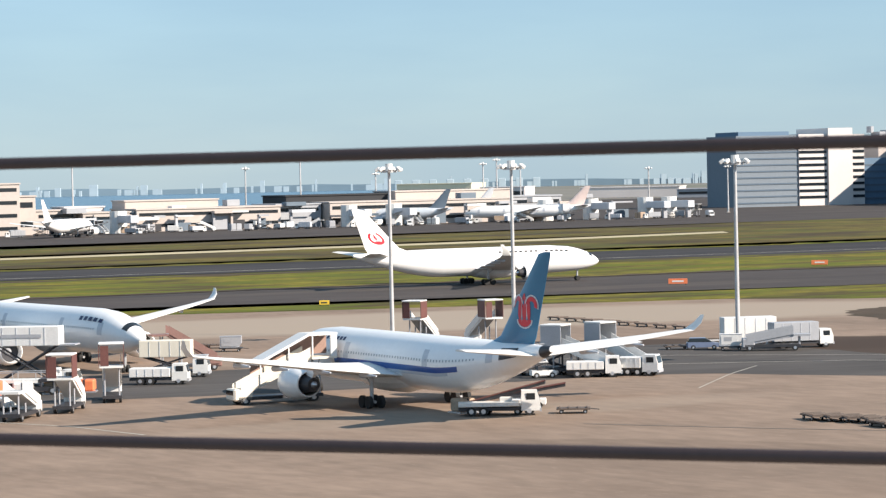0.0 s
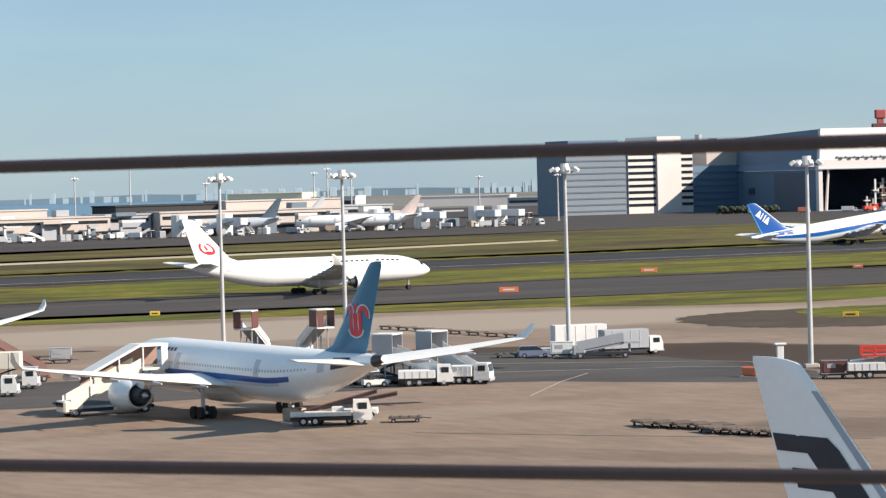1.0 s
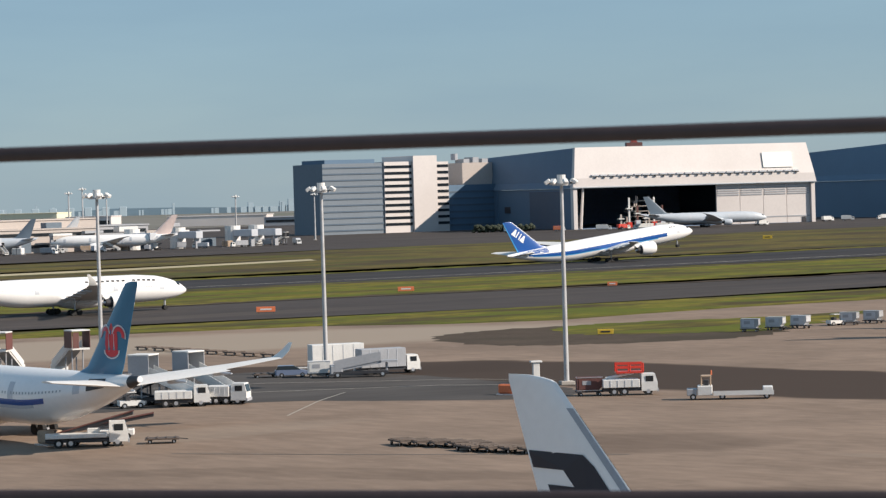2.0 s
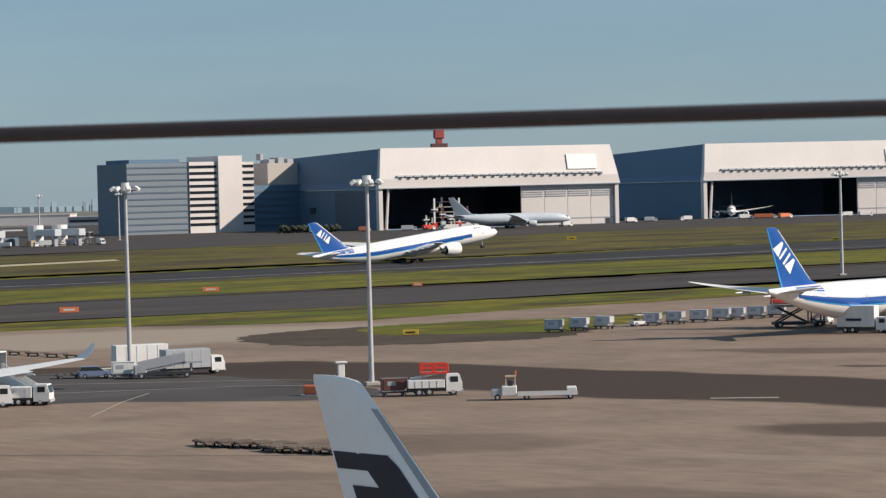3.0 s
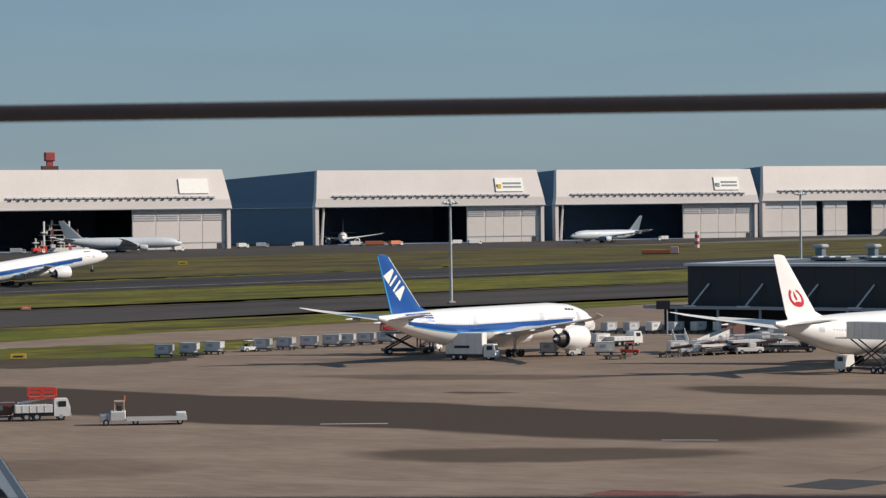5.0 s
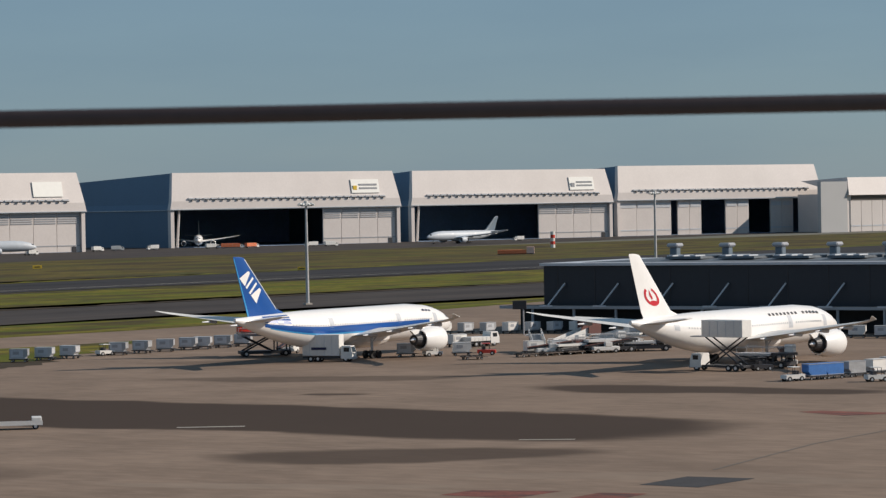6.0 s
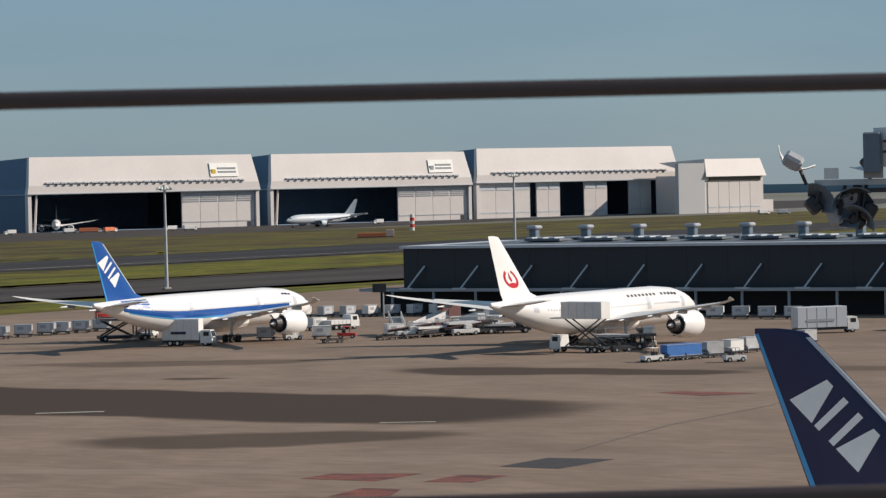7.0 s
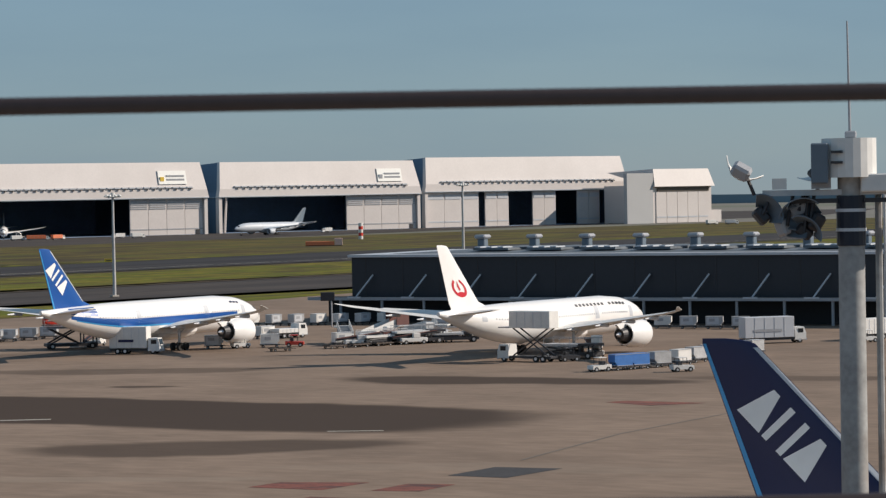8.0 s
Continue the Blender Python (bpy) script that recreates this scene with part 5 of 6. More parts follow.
# red-topped lift truck and cargo loader
lt = box_truck(at(77.5, 322.0, 98), "white service truck with a red lift cage on top", 6.4, 1.9, M_WHITE_DULL)
cage = part("lift_cage", boxed(-1.6, 1.6, -1.0, 1.0, 2.6, 2.8), M_RED, lt, "red lift cage")
for x in (-1.55, 0, 1.55):
    for y in (-0.95, 0.95):
        part("cage_post", rod((x, y, 2.8), (x, y, 3.7), 0.09, n=6), M_RED, cage)
for y in (-0.95, 0.95):
    for z in (3.25, 3.7):
        part("cage_rail", boxed(-1.6, 1.6, y - 0.06, y + 0.06, z - 0.1, z + 0.1), M_RED, cage)
part("boom", rod((-2.8, 0, 2.0), (0.5, 0, 2.6), 0.16, n=8), M_WHITE_DULL, lt)
uld_dolly(at(73.0, 323.5, 95), "red equipment trailer beside a lift truck", name="equipment_trailer", group="", cover=M_BROWNRED)
tr = thing("cargo_transporter", at(86.0, 310.0, 105), "low cargo transporter with a tall cab and a long platform", "cargo loader")
part("platform", boxed(-1.6, 5.2, -1.3, 1.3, 0.55, 0.85), M_RUST, tr)
part("platform_edge", boxed(-1.6, 5.2, -1.36, -1.31, 0.5, 1.0), M_WHITE_DULL, tr)
part("end_box", boxed(4.0, 5.1, -1.2, 1.2, 0.86, 1.35, bevel=0.05), M_WHITE_DULL, tr)
cb = part("cab", boxed(-3.4, -1.7, -1.2, 1.2, 0.5, 1.6, bevel=0.08), M_WHITE_DULL, tr)
part("cab_frame", boxed(-3.0, -1.8, -0.9, 0.9, 2.6, 2.75, bevel=0.04), M_CARTON, cb)
for x in (-2.95, -1.9):
    for y in (-0.8, 0.8):
        part("cab_post", rod((x, y, 1.6), (x, y, 2.62), 0.08, n=6), M_CARTON, cb)
part("seat_box", boxed(-2.7, -2.1, -0.5, 0.5, 1.6, 2.2, bevel=0.05), M_DARK, cb)
part("engine_box", boxed(-4.6, -3.45, -1.1, 1.1, 0.5, 1.25, bevel=0.06), M_GREY, tr)
part("beacon_post", rod((-1.8, 0, 2.75), (-1.8, 0, 3.3), 0.08, n=6), M_ORANGE, cb)
for x in (-3.9, -0.6, 4.4):
    for s in (-1, 1):
        wheel(tr, x, s * 1.1, 0.36, 0.28)
cargo_stack(at(70.3, 333.0, 100), "orange wheel chocks and cones heap", M_ORANGE, 1.2, 1.1)
sp = thing("service_post", pose(72.0, 349.3, 0), "white apron service post with a wide cap", "post")
part("post", boxed(-0.42, 0.42, -0.35, 0.35, 0, 2.5, bevel=0.05), M_WHITE_DULL, sp)
part("cap", boxed(-0.75, 0.75, -0.5, 0.5, 2.5, 2.75, bevel=0.06), M_WHITE_DULL, sp)
cargo_stack(at(64.5, 330.0, 40), "orange wheel chocks and cones heap", M_ORANGE, 1.4, 1.3)
# empty dolly rows
for k in range(5):
    flat_dolly(at(42.4 + 1.5 * k, 269.5 - 1.5 * k, 168 + (k % 3) * 3))
for k in range(4):
    flat_dolly(at(47.4 + 1.5 * k, 260.5 - 1.6 * k, 160 + (k % 2) * 5))
for k in range(8):
    flat_dolly(at(30.5 + 2.4 * k, 462.0 - 5.0 * k, 150))
for k in range(3):
    flat_dolly(at(-29.5 + 3.4 * k, 411.0 - 2 * k, 100))
uld_dolly(at(-20.0, 398.0, 92), "low grey trailer with a small load", name="equipment_trailer", group="", cover=M_GREY)
# dolly train behind the blue-banded airliner
for k in range(8):
    if k == 3:
        tug(at(146.4, 458.4, 75))
    else:
        uld_dolly(at(128.6 + 5.05 * k, 448.5 + 2.5 * k, 118 + (k % 3) * 9))
for k in range(3):
    uld_dolly(at(167.0 + 4.5 * k, 467.0 + 2.0 * k, 125))
# loading round the blue-banded airliner
high_loader(at(167.0, 437.0, 100), "dark cargo loader with a raised platform", 3.4)
uld_dolly(at(165.0, 440.0, 95), "red and white container lifted on a loader", cover=M_RED, name="loading_container", group="").location.z = 3.3
belt_loader(at(173.0, 441.0, 45), "belt loader at the rear hold of an airliner")
box_truck(at(169.2, 414.0, 130), "white catering truck with a grey box beside the airliner", 8.2, 4.3, M_WHITE_DULL, mark=M_NAVY)
tug(at(188.0, 416.0, 90))
uld_dolly(at(184.5, 418.5, 120))
uld_dolly(at(192.5, 414.5, 110), cover=M_WHITE_DULL)
tug(at(196.5, 413.5, 120), "small red and white tow tractor", M_RED)
box_truck(at(208.0, 440.0, 75), "low white pushback tractor at an airliner's nose", 6.5, 1.7)
uld_dolly(at(204.0, 441.0, 75), cover=M_WHITE_DULL)
flat_dolly(at(189.0, 403.0, 95), "dark empty tow frame lying on the apron")
for k in range(7):
    uld_dolly(at(222.0 + 3.6 * k, 486.0 - 2.2 * k, 65), cover=M_WHITE_DULL if k % 3 == 0 else None, group="containers by the satellite")
# loading round the white airliner
box_truck(at(203.8, 351.0, 333), "catering truck with its grey box raised to the airliner", 9.0, 3.4, M_WHITE_DULL, lift=3.9)
high_loader(at(212.5, 353.0, 150), "dark cargo loader under the airliner's tail", 1.8)
tug(at(208.5, 347.5, 95), "dark small tow tractor", M_DARK)
belt_loader(at(217.0, 354.0, 20), "belt loader at the airliner's rear hold", 2.4)
for k in range(5):
    uld_dolly(at(203.5 + 4.0 * k, 410.5 - 0.8 * k, 88 + 5 * (k % 2)), cover=(M_WHITE_DULL, None, M_BROWNRED)[k % 3], group="service trailers")
for k in range(4):
    flat_dolly(at(199.0 + 4.5 * k, 404.0 + 0.7 * k, 80))
for k in range(5):
    tug(at(204.0 + 4.3 * k, 412.0 - 1.2 * k, 60 + 37 * k), "white tow tractor parked among service trailers")
for k in range(3):
    air_stairs(at(206.5 + 6.5 * k, 415.5 - 1.5 * k, 20 + 55 * k), "white service steps with red trim", 2.8, k == 1, M_WHITE_DULL)
    high_loader(at(209.5 + 6.0 * k, 408.0 - 1.0 * k, 80 + 15 * k), "white cargo loader parked low among service trailers", 1.3 + 0.5 * (k % 2), M_WHITE_DULL)
belt_loader(at(205.0, 407.5, 100), "belt loader parked with white and red parts", 1.8)
belt_loader(at(214.0, 405.5, 95), "belt loader parked with white and red parts", 1.8)
# tractor with a train of covered and grey dollies
tug(at(199.5, 324.5, 268))
uld_dolly(at(203.3, 325.2, 265), "dolly with a blue covered load", M_BLUETARP)
uld_dolly(at(206.4, 325.8, 265), "dolly with a blue covered load", M_BLUETARP)
uld_dolly(at(210.6, 326.8, 262))
tug(at(207.5, 316.5, 100))
for k in range(3):
    uld_dolly(at(215.5 + 4.8 * k, 329.0 + 3.4 * k, 250), cover=None if k % 2 else M_WHITE_DULL)
uld_dolly(at(231.0, 339.0, 250), "dolly with a blue covered load", M_BLUETARP)
uld_dolly(at(236.5, 341.5, 250))
# trucks and containers before the satellite
box_truck(at(256.0, 364.5, 100), "white box truck with a grey box by the satellite", 10.5, 4.2, M_LIGHTGREY, mark=M_GREY)
box_truck(at(272.0, 361.5, 260), "white box truck by the satellite", 8.0, 3.4)
tug(at(268.0, 356.0, 95))
for k in range(14):
    uld_dolly(at(247.0 + 2.6 * k, 456.0 - 4.2 * k, 130), cover=M_WHITE_DULL if k % 4 == 1 else None, group="containers by the satellite")
# stairs, loaders and cargo round the teal-finned airliner
M_CREAMPAINT = mat("cream_paint", (0.72, 0.66, 0.56), 0.5, vary=0.08)
cs = air_stairs(at(-9.95, 306.2, 64) @ Matrix.Diagonal((1.35, 1.1, 1.0, 1)), "cream covered passenger stairs at a forward door", 4.8, False, M_CREAMPAINT, M_BROWNRED)
quad = lambda x, z: [Vector((x, -1.25, z)), Vector((x, 1.25, z)), Vector((x, 1.25, z + 0.28)), Vector((x, -1.25, z + 0.28))]
cov = part("canopy", loft(bmesh.new(), [quad(-2.6, 4.2), quad(2.0, 7.1), quad(4.5, 7.1)]), M_WHITE_DULL, cs, "white sloping canopy")
wall_at = lambda x, z0, z1: [Vector((x, 1.12, z0)), Vector((x, 1.2, z0)), Vector((x, 1.2, z1)), Vector((x, 1.12, z1))]
part("canopy_lining", loft(bmesh.new(), [wall_at(-2.4, 2.2, 4.25), wall_at(2.0, 5.0, 7.08), wall_at(4.4, 5.0, 7.08)]), mat("warm_brown_lining", (0.30, 0.19, 0.15), 0.6, vary=0.15), cov)
for x, z in ((-2.3, 4.3), (0.2, 5.9), (2.3, 7.1)):
    part("canopy_post", boxed(x - 0.05, x + 0.05, -1.22, -1.12, z - 2.2, z), M_WHITE_DULL, cov)
part("door_frame", boxed(3.9, 4.45, -1.24, -1.1, 4.8, 7.1), M_WHITE_DULL, cov)
belt_loader(at(13.0, 284.0, 100), "white belt loader with orange rails at a rear hold", 3.0)
box_truck(at(12.5, 283.0, 92), "low white flatbed truck beside a belt loader", 8.2, 1.35)
belt_loader(at(15.5, 290.5, 96), "belt loader with a long dark belt", 2.2)
cargo_stack(at(9.0, 287.0, 60), "crates and orange gear by a belt loader", M_CARTON, 2.2, 1.5)
flat_dolly(at(20.0, 283.5, 95), "low red and white tow bar trailer")
high_loader(at(21.5, 338.5, 70), "white loader parked behind the tail", 2.6, M_WHITE_DULL)
air_stairs(at(24.5, 336.0, -60), "white passenger stairs parked with its canopy up", 3.6, True, M_WHITE_DULL, M_GREY)
air_stairs(at(29.5, 339.0, -40), "white passenger stairs parked with its canopy up", 3.6, True, M_WHITE_DULL, M_GREY)
box_truck(at(26.0, 332.5, 95), "white service truck parked in a row", 6.5, 1.9)
box_truck(at(31.5, 333.5, 110), "white service truck with dark cab", 5.0, 2.2)
tug(at(20.0, 333.0, 80))
air_stairs(at(7.0, 400.0, 200), "white passenger stairs with a brown-red canopy", 4.2, True)
air_stairs(at(15.5, 398.0, 160), "white passenger stairs with a brown-red canopy", 4.2, True)
# vehicles beside the grey-white airliner
air_stairs(at(-36.5, 291.0, 190), "white passenger stairs on a small truck", 3.2, False)
air_stairs(at(-32.5, 300.0, 185), "white passenger stairs with a brown-red canopy", 3.9, True)
air_stairs(at(-29.0, 313.0, 175), "white passenger stairs with a brown-red canopy", 4.2, True)
box_truck(at(-25.5, 337.0, 95), "white catering truck with a cream box", 7.0, 2.0, M_WHITE_DULL)
box_truck(at(-24.5, 349.0, 95), "cream catering truck with its box raised", 8.5, 3.0, mat("cream_box", (0.74, 0.68, 0.56), 0.5, vary=0.07), lift=1.6)
air_stairs(at(-24.0, 360.0, 255), "brown-red passenger stairs at the far door", 4.8, False, mat("worn_brown_panel", (0.22, 0.12, 0.10), 0.6, vary=0.2), M_DARK)
box_truck(at(-39.5, 331.0, 98), "white catering truck raised to the fuselage", 10.5, 3.2, M_WHITE_DULL, lift=4.4, mark=M_GREY)
high_loader(at(-40.0, 326.0, 95), "cargo loader with a white platform", 1.4, M_WHITE_DULL)
for k in range(5):
    cargo_stack(at(-47.0 + 3.4 * k, 322.5 + 1.2 * k, 92), "wrapped cargo pallet in tan and orange", (M_CARTON, M_ORANGE, M_WHITE_DULL)[k % 3], 2.6, 1.5 + 0.3 * (k % 2))
cargo_stack(at(-43.5, 293.0, 70), "tan cargo under loose netting", M_CARTON, 3.4, 2.3)
cargo_stack(at(-40.5, 295.0, 100), "tan cargo under loose netting", M_CARTON, 2.8, 1.9)
box_truck(at(-37.5, 297.0, 60), "white belt vehicle beside cargo", 4.0, 1.9)

# ---- signs and small field equipment ----


def field_sign(x, y, paint, az, w=3.0, hgt=1.2, label="yellow taxiway sign box"):
    o = thing("taxiway_sign", at(x, y, az, -0.05), label, "sign", "taxiway signs")
    part("panel", boxed(-0.15, 0.15, -w / 2, w / 2, 0.25, 0.25 + hgt, bevel=0.03), paint, o)
    for s in (-0.4, 0.4):
        part("leg", rod((0, s * w, 0), (0, s * w, 0.3), 0.06, n=6), M_DARK, o)
    part("marking_bar", boxed(-0.19, -0.16, -w * 0.3, w * 0.3, 0.25 + hgt * 0.35, 0.25 + hgt * 0.65), M_DARK if paint is M_YELLOW else M_WHITE_DULL, o)


field_sign(105.7, 455.0, M_YELLOW, 13, 2.6, 0.8)
field_sign(-9.0, 533.0, M_YELLOW, 0, 1.9, 0.8)
field_sign(64.5, 593.0, M_ORANGE, 6, 4.0, 1.1, "orange-red runway holding sign")
field_sign(110.0, 690.0, M_ORANGE, 8, 4.0, 1.1, "orange-red runway holding sign")
field_sign(160.0, 680.0, M_ORANGE, 12, 2.4, 0.9, "orange-red runway holding sign")
field_sign(45.0, 745.0, M_ORANGE, 5, 4.0, 1.1, "orange-red runway holding sign")
field_sign(350.0, 1190.0, M_YELLOW, 16, 4.0, 1.4)
field_sign(410.0, 1030.0, M_YELLOW, 22, 3.4, 1.2)
br = thing("work_barrier", at(607.0, 1242.0, 116), "orange striped work barrier with white end", "barrier")
part("barrier_panel", boxed(-9, 5, -1.2, 1.2, 0.3, 2.2, bevel=0.1), M_ORANGE, br)
part("barrier_end", boxed(5.2, 9, -1.2, 1.2, 0.3, 3.6, bevel=0.1), mat("peach_paint", (0.75, 0.5, 0.42), 0.6, vary=0.1), br)
part("skid", boxed(-9, 9, -1.3, 1.3, 0, 0.28), M_DARK, br)
ps = thing("marker_post", pose(708.0, 1402.0, 0), "red and white banded marker post", "post")
for k in range(5):
    part("band", rod((0, 0, k * 1.8), (0, 0, k * 1.8 + 1.79), 1.3, n=10), M_RED if k % 2 else M_WHITE_DULL, ps)
wsn = thing("guidance_board", at(232.0, 472.0, 208), "dark stand guidance board on a post", "board")
part("post", rod((0, 0, 0), (0, 0, 6.4), 0.14, n=8), M_GREY, wsn)
part("board", boxed(-0.2, 0.2, -2.0, 0.6, 4.8, 6.4, bevel=0.05), M_DARK, wsn)

# ---- service clutter before the hangars ----
for k, (az, d, c, l) in enumerate(((13.1, 1640, M_WHITE_DULL, 9), (13.5, 1645, M_RED, 8), (13.9, 1640, M_WHITE_DULL, 12), (14.3, 1650, M_WHITE_DULL, 9), (12.2, 1640, M_ORANGE, 7), (11.2, 1640, M_WHITE_DULL, 7), (18.7, 1780, M_WHITE_DULL, 8),
                                   (19.9, 1790, M_WHITE_DULL, 9), (20.3, 1790, M_ORANGE, 14), (20.7, 1795, M_ORANGE, 10), (21.9, 1800, M_WHITE_DULL, 9), (22.3, 1800, M_WHITE_DULL, 9), (18.0, 1770, M_WHITE_DULL, 8), (17.6, 1760, M_WHITE_DULL, 8),
                                   (26.1, 1900, M_WHITE_DULL, 8), (33.9, 1960, M_WHITE_DULL, 9), (34.3, 1960, M_LIGHTGREY, 9), (16.3, 1660, M_WHITE_DULL, 7))):
    x, y = polar(az, d)
    box_truck(pose(x, y, -0.12, 0, 0, (-15, 20, 190, 5)[k % 4]), "small service truck before the hangars" if c is M_WHITE_DULL else "brightly painted service truck before the hangars", l, 3.2, c)
# maintenance dock inside the first hangar
x, y = polar(13.9, 1715)
dk_ = thing("maintenance_dock", pose(x, y, 0.05, 0, 0, 6), "pale stepped maintenance docking inside the hangar", "scaffold")
for k in range(6):
    part("dock_level", boxed(-13 + k * 1.7, 13 - k * 1.7, 0, 12, 0.1 + k * 3.1, 0.5 + k * 3.1), M_CREAM, dk_)
    for s in (-12 + k * 1.7, -4, 4, 12 - k * 1.7):
        part("dock_post", boxed(s - 0.4, s + 0.4, 0, 0.8, 0.52 + k * 3.1, 3.18 + k * 3.1), M_CREAM, dk_)

for k in range(7):
    a = -17 + k * 5.3
    tw = part("dock_tower", boxed(a, a + 1.0, -7, -6, 0, 8 + 5 * ((k * 5) % 3)), (M_CREAM, M_WHITE_DULL, M_BROWNRED)[k % 3], dk_)
    part("tower_platform", boxed(a - 1.4, a + 2.2, -8, -5, 5 + 3 * ((k * 5) % 3), 5.7 + 3 * ((k * 5) % 3)), M_WHITE_DULL, tw)
    part("tower_cabin", boxed(a - 0.8, a + 1.9, -8, -5, 0, 2.2 + k % 3), (M_WHITE_DULL, M_RED, M_LIGHTGREY)[k % 3], tw)

# ---- far terminal, planes and shore ----
ROWT = 24.7


def along(u, v=0.0):
    """A place u metres along the far terminal's front and v behind it."""
    return (-215 + u * math.cos(radians(ROWT)) - v * math.sin(radians(ROWT)), 1285 + u * math.sin(radians(ROWT)) + v * math.cos(radians(ROWT)))


def far_block(u, v, w, d, hgt, label, wall=M_CREAM, rows=2):
    x, y = along(u, v)
    return block_building("terminal_wing", x, y, w, d, hgt, wall, label, rows, ROWT)


far_block(-40, 6, 101, 40, 24, "stepped cream terminal wing with dark window bands", rows=4)
far_block(-30, 12, 78, 30, 27, "upper cream storey of a terminal", rows=1)
far_block(61.5, 12, 9, 30, 18, "narrow cream stair block")
far_block(71, 14, 20, 30, 11, "low cream terminal bay")
far_block(92, 8, 25, 30, 9.5, "cream terminal bay with a sloping front", rows=2)
far_block(94, 40, 20, 20, 12, "pale rooftop box of the terminal", M_HANGAR, 0)
far_block(118, 6, 74, 36, 10.5, "long cream terminal pier with a window band", rows=2)
far_block(118, 22, 48, 18, 14.5, "cream upper storey of the pier", rows=0)
far_block(193, 14, 24, 30, 11, "grey recessed terminal bay", M_GREY, 2)
far_block(205, 30, 60, 30, 15, "dark upper storey over the terminal", M_TERM_LOW, 0)
far_block(218, 6, 100, 36, 11.5, "long cream terminal pier with dark glazing", rows=2)
far_block(262, 24, 66, 26, 16, "pale long rooftop storey", M_CREAM, 0)
far_block(320, 30, 40, 26, 12, "grey terminal end bay", M_GREY, 2)
for u in (104, 222, 246, 330, 356, 388, 402):
    x, y = along(u, -8)
    o = thing("boarding_bridge", pose(x, y, -0.12, 0, 0, ROWT), "white round boarding bridge tower", "boarding bridge", "far boarding bridges")
    part("tower", rod((0, 0, 0), (0, 0, 10.5), 4.0, n=16), M_WHITE_DULL, o)
    part("gangway", boxed(-2, 2, -22, -4, 5, 8.5, bevel=0.2), M_LIGHTGREY, o)
    part("wheel_column", boxed(-1, 1, -20, -18, 0, 5), M_GREY, o)
for k in range(26):
    x, y = along(-40 + k * 18 + 5 * math.sin(k * 2.3), -22 - 6 * (k % 3))
    box_truck(pose(x, y, -0.12, 0, 0, 40 * k), "small white service truck at the far terminal", 7.0 + k % 3, 2.8 + 0.5 * (k % 2), (M_WHITE_DULL, M_LIGHTGREY, M_GREY)[k % 3])
for u, hgt in ((105, 34), (196, 30), (226, 36), (268, 26), (330, 30), (338, 32), (352, 28), (430, 26), (480, 26)):
    x, y = along(u, 60)
    light_mast(x, y, hgt, 0.5)
airliner("airliner", at(47.0, 1405.0, 278.0), "white airliner with a pale red fin mark at the far terminal", 63.0, 56.0, windows=False, fin_paint=mat("pale_rose_paint", (0.78, 0.62, 0.56), 0.4, vary=0.08))
airliner("airliner", at(8.0, 1440.0, 285.0), "white airliner standing behind another at the far terminal", 57.0, 56.0, windows=False)
airliner("airliner", at(-125.0, 1275.0, 20.0), "white airliner nose-in at the far terminal", 50.0, 48.0, windows=False)
airliner("airliner", at(-14.0, 1398.0, 281.0), "pale airliner with a slate fin at the far terminal", 55.0, 52.0, windows=False, paint=M_PALE, fin_paint=M_SLATE)
rt = random.Random(21)
for k in range(34):
    x, y = along(-30 + k * 13.5 + rt.uniform(-4, 4), -14 - 14 * rt.random())
    pick = k % 4
    if pick == 0:
        uld_dolly(pose(x, y, -0.12, 0, 0, rt.uniform(0, 180)) @ Matrix.Diagonal((1.6, 1.6, 1.6, 1)), "pale cargo container on a dolly at the far terminal", cover=rt.choice((M_WHITE_DULL, M_GREY, M_CARTON)), group="far cargo dollies")
    elif pick == 1:
        air_stairs(pose(x, y, -0.12, 0, 0, rt.uniform(0, 360)), "white passenger stairs at the far terminal", 4.0, k % 3 == 0, M_WHITE_DULL, M_DARK)
    elif pick == 2:
        cargo_stack(pose(x, y, -0.12, 0, 0, rt.uniform(0, 180)) @ Matrix.Diagonal((1.5, 1.5, 1.5, 1)), "stacked pale cargo at the far terminal", rt.choice((M_CARTON, M_WHITE_DULL, M_GREY)), 4.0, 2.2)
    else:
        high_loader(pose(x, y, -0.12, 0, 0, rt.uniform(0, 360)), "cargo loader at the far terminal", 2.8, rt.choice((M_WHITE_DULL, M_GREY, M_DARK)))
# bays, columns and roof plant along the terminal front
u = 62.0
for k in range(20):
    u += rt.uniform(9, 24)
    w = rt.uniform(4, 12)
    x, y = along(u, 4.5 - 5 * rt.random())
    o = thing("terminal_bay", pose(x, y, -0.12, 0, 0, ROWT), "recessed terminal bay with a projecting canopy", "terminal bay", "terminal bays")
    hgt = rt.uniform(4.5, 9.5)
    part("pier", boxed(0, 1.1, -1.2, 0.6, 0, hgt + 0.9), (M_CREAM, M_LIGHTGREY, M_GREY)[k % 3], o)
    part("recess", boxed(1.2, w, 0.2, 0.9, 0.3, hgt * rt.uniform(0.5, 0.9)), (M_DARK, M_SLATE, M_GREY)[k % 3], o)
    part("canopy", boxed(-0.2, w + 0.6, -1.5 - 3 * rt.random(), 0.4, hgt, hgt + rt.uniform(0.5, 1.4)), (M_LIGHTGREY, M_CREAM, M_WHITE_DULL, M_GREY)[k % 4], o)
    if k % 2 == 0:
        part("roof_box", boxed(1, w, 6, 12, hgt + 3, hgt + 4 + 3 * rt.random(), bevel=0.15), (M_GREY, M_WHITE_DULL, M_SLATE)[k % 3], o)
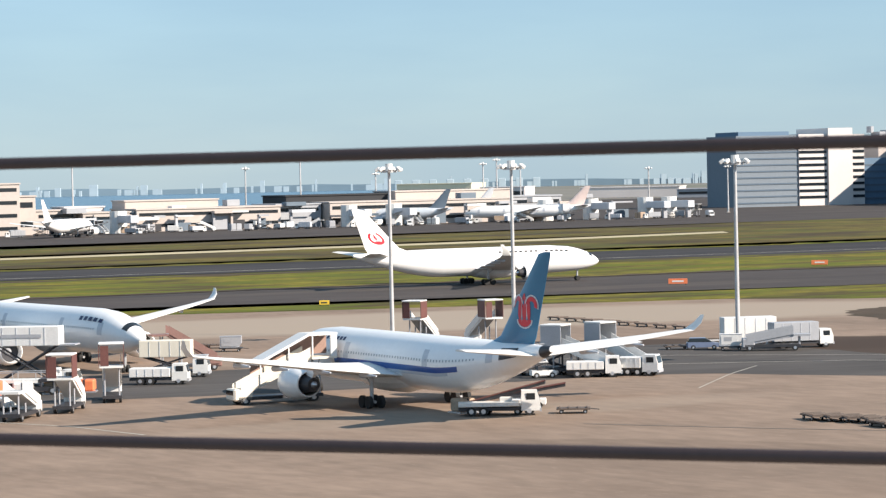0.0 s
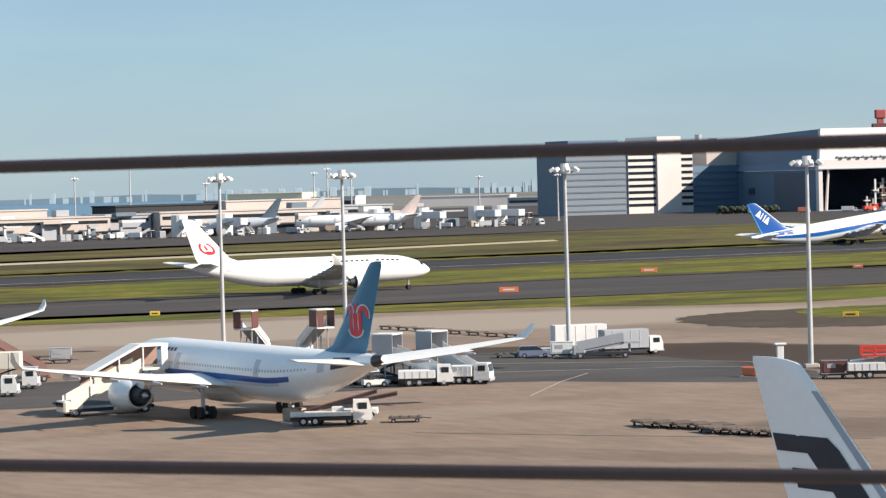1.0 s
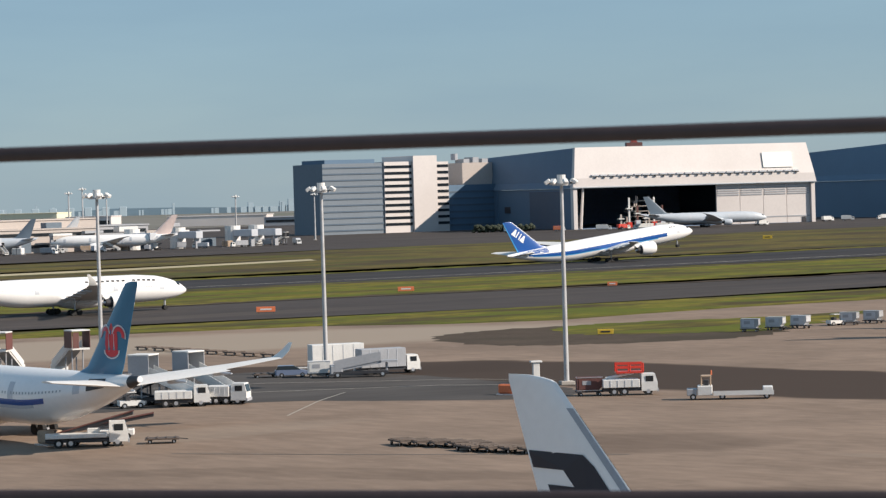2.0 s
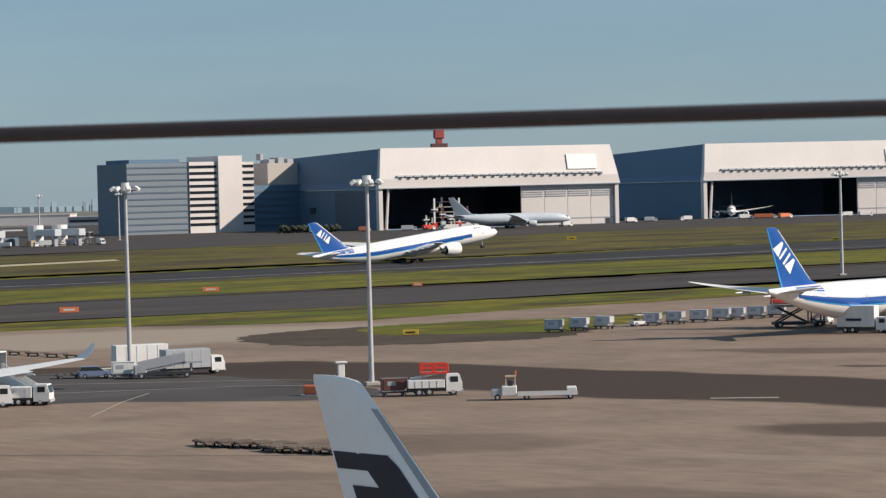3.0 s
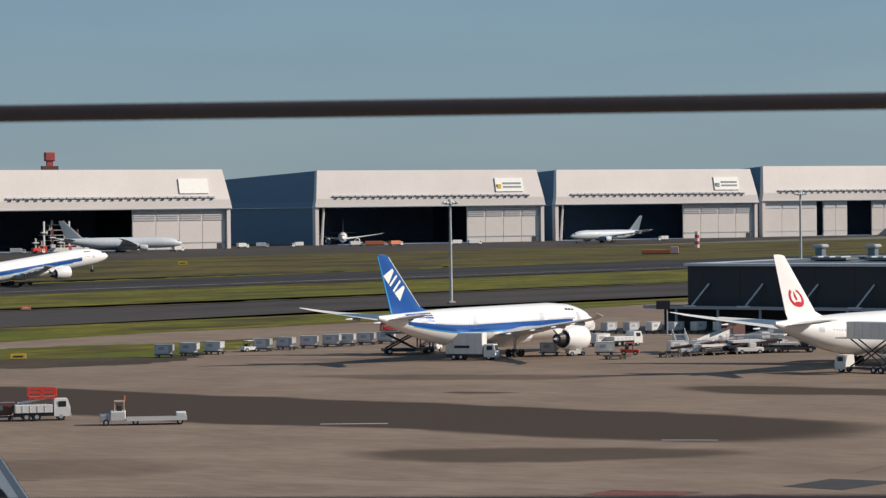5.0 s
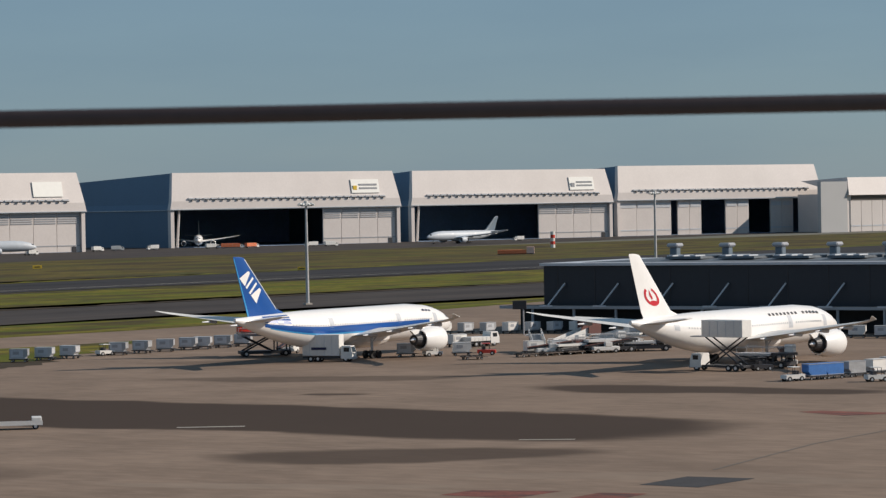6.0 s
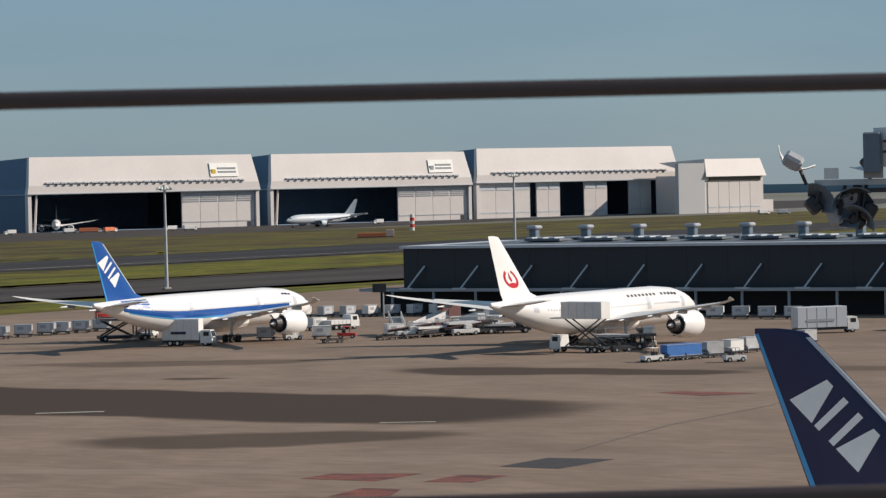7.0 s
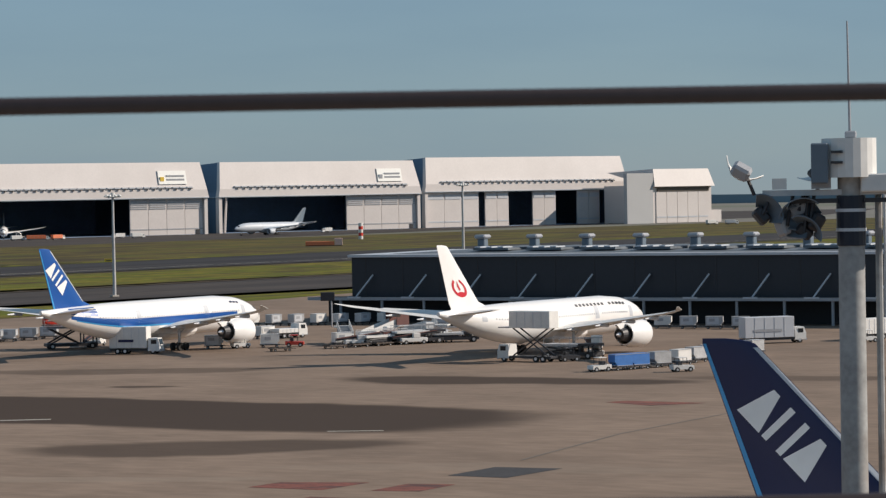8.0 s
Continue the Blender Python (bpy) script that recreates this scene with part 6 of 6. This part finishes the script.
block_building("cargo_shed", 24, 2450, 68, 40, 16, mat("pale_yellow_cladding", (0.72, 0.68, 0.50), 0.6, vary=0.06), "pale yellow cargo shed across the field", 1, -20, "shed")
block_building("cargo_shed", 95, 2420, 40, 30, 12, M_HANGAR, "white cargo shed across the field", 1, -20, "shed")
block_building("cargo_shed", 190, 2540, 90, 40, 9, M_HANGAR, "long low white shed across the field", 0, -15, "shed")
block_building("cargo_shed", 262, 2400, 70, 40, 7, M_GREY, "low dark grey shed across the field", 1, -15, "shed")
# far shore with its city; the distance haze is put into their colours
bm = bmesh.new()
rng = random.Random(4)
pts = []
for k in range(121):
    az = -22 + k * 0.7
    pts.append((az, 9 + 2 * math.sin(k * 0.9) + 2 * rng.random() + (8 * max(0.0, 1 - abs(az - 36) / 6))))
for (a0, h0), (a1, h1) in zip(pts, pts[1:]):
    x0, y0 = polar(a0, 4850)
    x1, y1 = polar(a1, 4850)
    bm.faces.new([bm.verts.new(p) for p in ((x0, y0, -2), (x1, y1, -2), (x1, y1, h1), (x0, y0, h0))])
bmesh.ops.remove_doubles(bm, verts=bm.verts, dist=0.01)
tagged(part("backdrop", bm, M_HAZE_LAND, None), "far shore with haze painted in as blue", "shore", kind="structure")
bm = bmesh.new()
for k in range(150):
    az = -12 + 30 * rng.random()
    hgt = 9 + 12 * rng.random() ** 4
    w = 3 + 12 * rng.random() ** 2
    x, y = polar(az, 4800)
    box(bm, x - w / 2, x + w / 2, y, y + 10, 0, hgt)
tagged(part("far_city", bm, M_HAZE, None), "city blocks on the far shore, colour paled for haze", "city", kind="stuff")
# bridge arches of the far shore, in the city's haze-paled colour
for k in range(9):
    x, y = polar(0.6 + k * 0.35, 4700)
    o = thing("far_pylon", pose(x, y, -0.3), "far bridge pylon, colour paled for haze", "pylon", "far bridge pylons")
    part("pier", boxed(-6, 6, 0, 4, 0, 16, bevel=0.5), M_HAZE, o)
# clipped shrubs before the office block
for k in range(9):
    x, y = polar(10.55 + 0.13 * k, 1670)
    o = thing("shrub", pose(x, y, -0.15), "dark trimmed shrub by the office block", "shrub", "shrubs by the office")
    bm = bmesh.new()
    for j in range(26):
        a, r = rng.random() * 6.28, 2.8 * rng.random() ** 0.5
        bmesh.ops.create_icosphere(bm, subdivisions=1, radius=0.7 + 0.7 * rng.random(), matrix=Matrix.Translation((r * math.cos(a), r * math.sin(a), 0.8 + 3.0 * rng.random())))
    part("crown", bm, M_TREE, o)
    part("trunk", rod((0, 0, 0), (0, 0, 2), 0.3, 0.2, 6), M_DARK, o)

# ---- painted markings on the apron ----
for k, q in enumerate((((98, 216), (102, 218), (108, 213), (102, 210)), ((105, 207), (110, 210), (113, 207), (108, 204)), ((171, 277), (174, 277), (179, 268), (172, 269)), ((94, 202), (99, 206), (101, 203), (98, 199)), ((38, 191), (43, 186), (55, 184), (56, 182), (46, 181)))):
    sheet("red_marking", q, 0.02, M_REDPAINT, "worn red painted stand marking", "marking")
sheet("dark_marking", ((116, 214), (123, 218), (127, 213), (119, 209)), 0.02, M_DARKMARK, "dark painted stand marking", "marking")


def ground_line(pts, w=0.35, material=M_LINE, label="faded white apron line"):
    bm = bmesh.new()
    for (x0, y0), (x1, y1) in zip(pts, pts[1:]):
        d = Vector((x1 - x0, y1 - y0, 0)).normalized()
        s = Vector((-d.y, d.x, 0)) * w / 2
        a, b = Vector((x0, y0, 0.025)), Vector((x1, y1, 0.025))
        bm.faces.new([bm.verts.new(p) for p in (a - s, b - s, b + s, a + s)])
    tagged(part("apron_line", bm, material, None), label, "marking", kind="structure")


ground_line([(-52, 300), (-30, 281), (-22, 270)], 0.4)
ground_line([(36, 312), (42, 332), (47, 345)], 0.22)
ground_line([(8, 365), (40, 368), (66, 360), (75, 352)], 0.35)
ground_line([(30, 352), (60, 351), (72, 345)], 0.4)
ground_line([(20, 271), (36, 262), (60, 250)], 0.4, M_STAIN, "dark joint line in the concrete")
ground_line([(104, 300), (111, 297)], 1.2)
ground_line([(128, 262), (133, 259)], 0.8)
ground_line([(128, 222), (150, 240), (185, 262)], 0.3, M_STAIN, "dark joint line in the concrete")
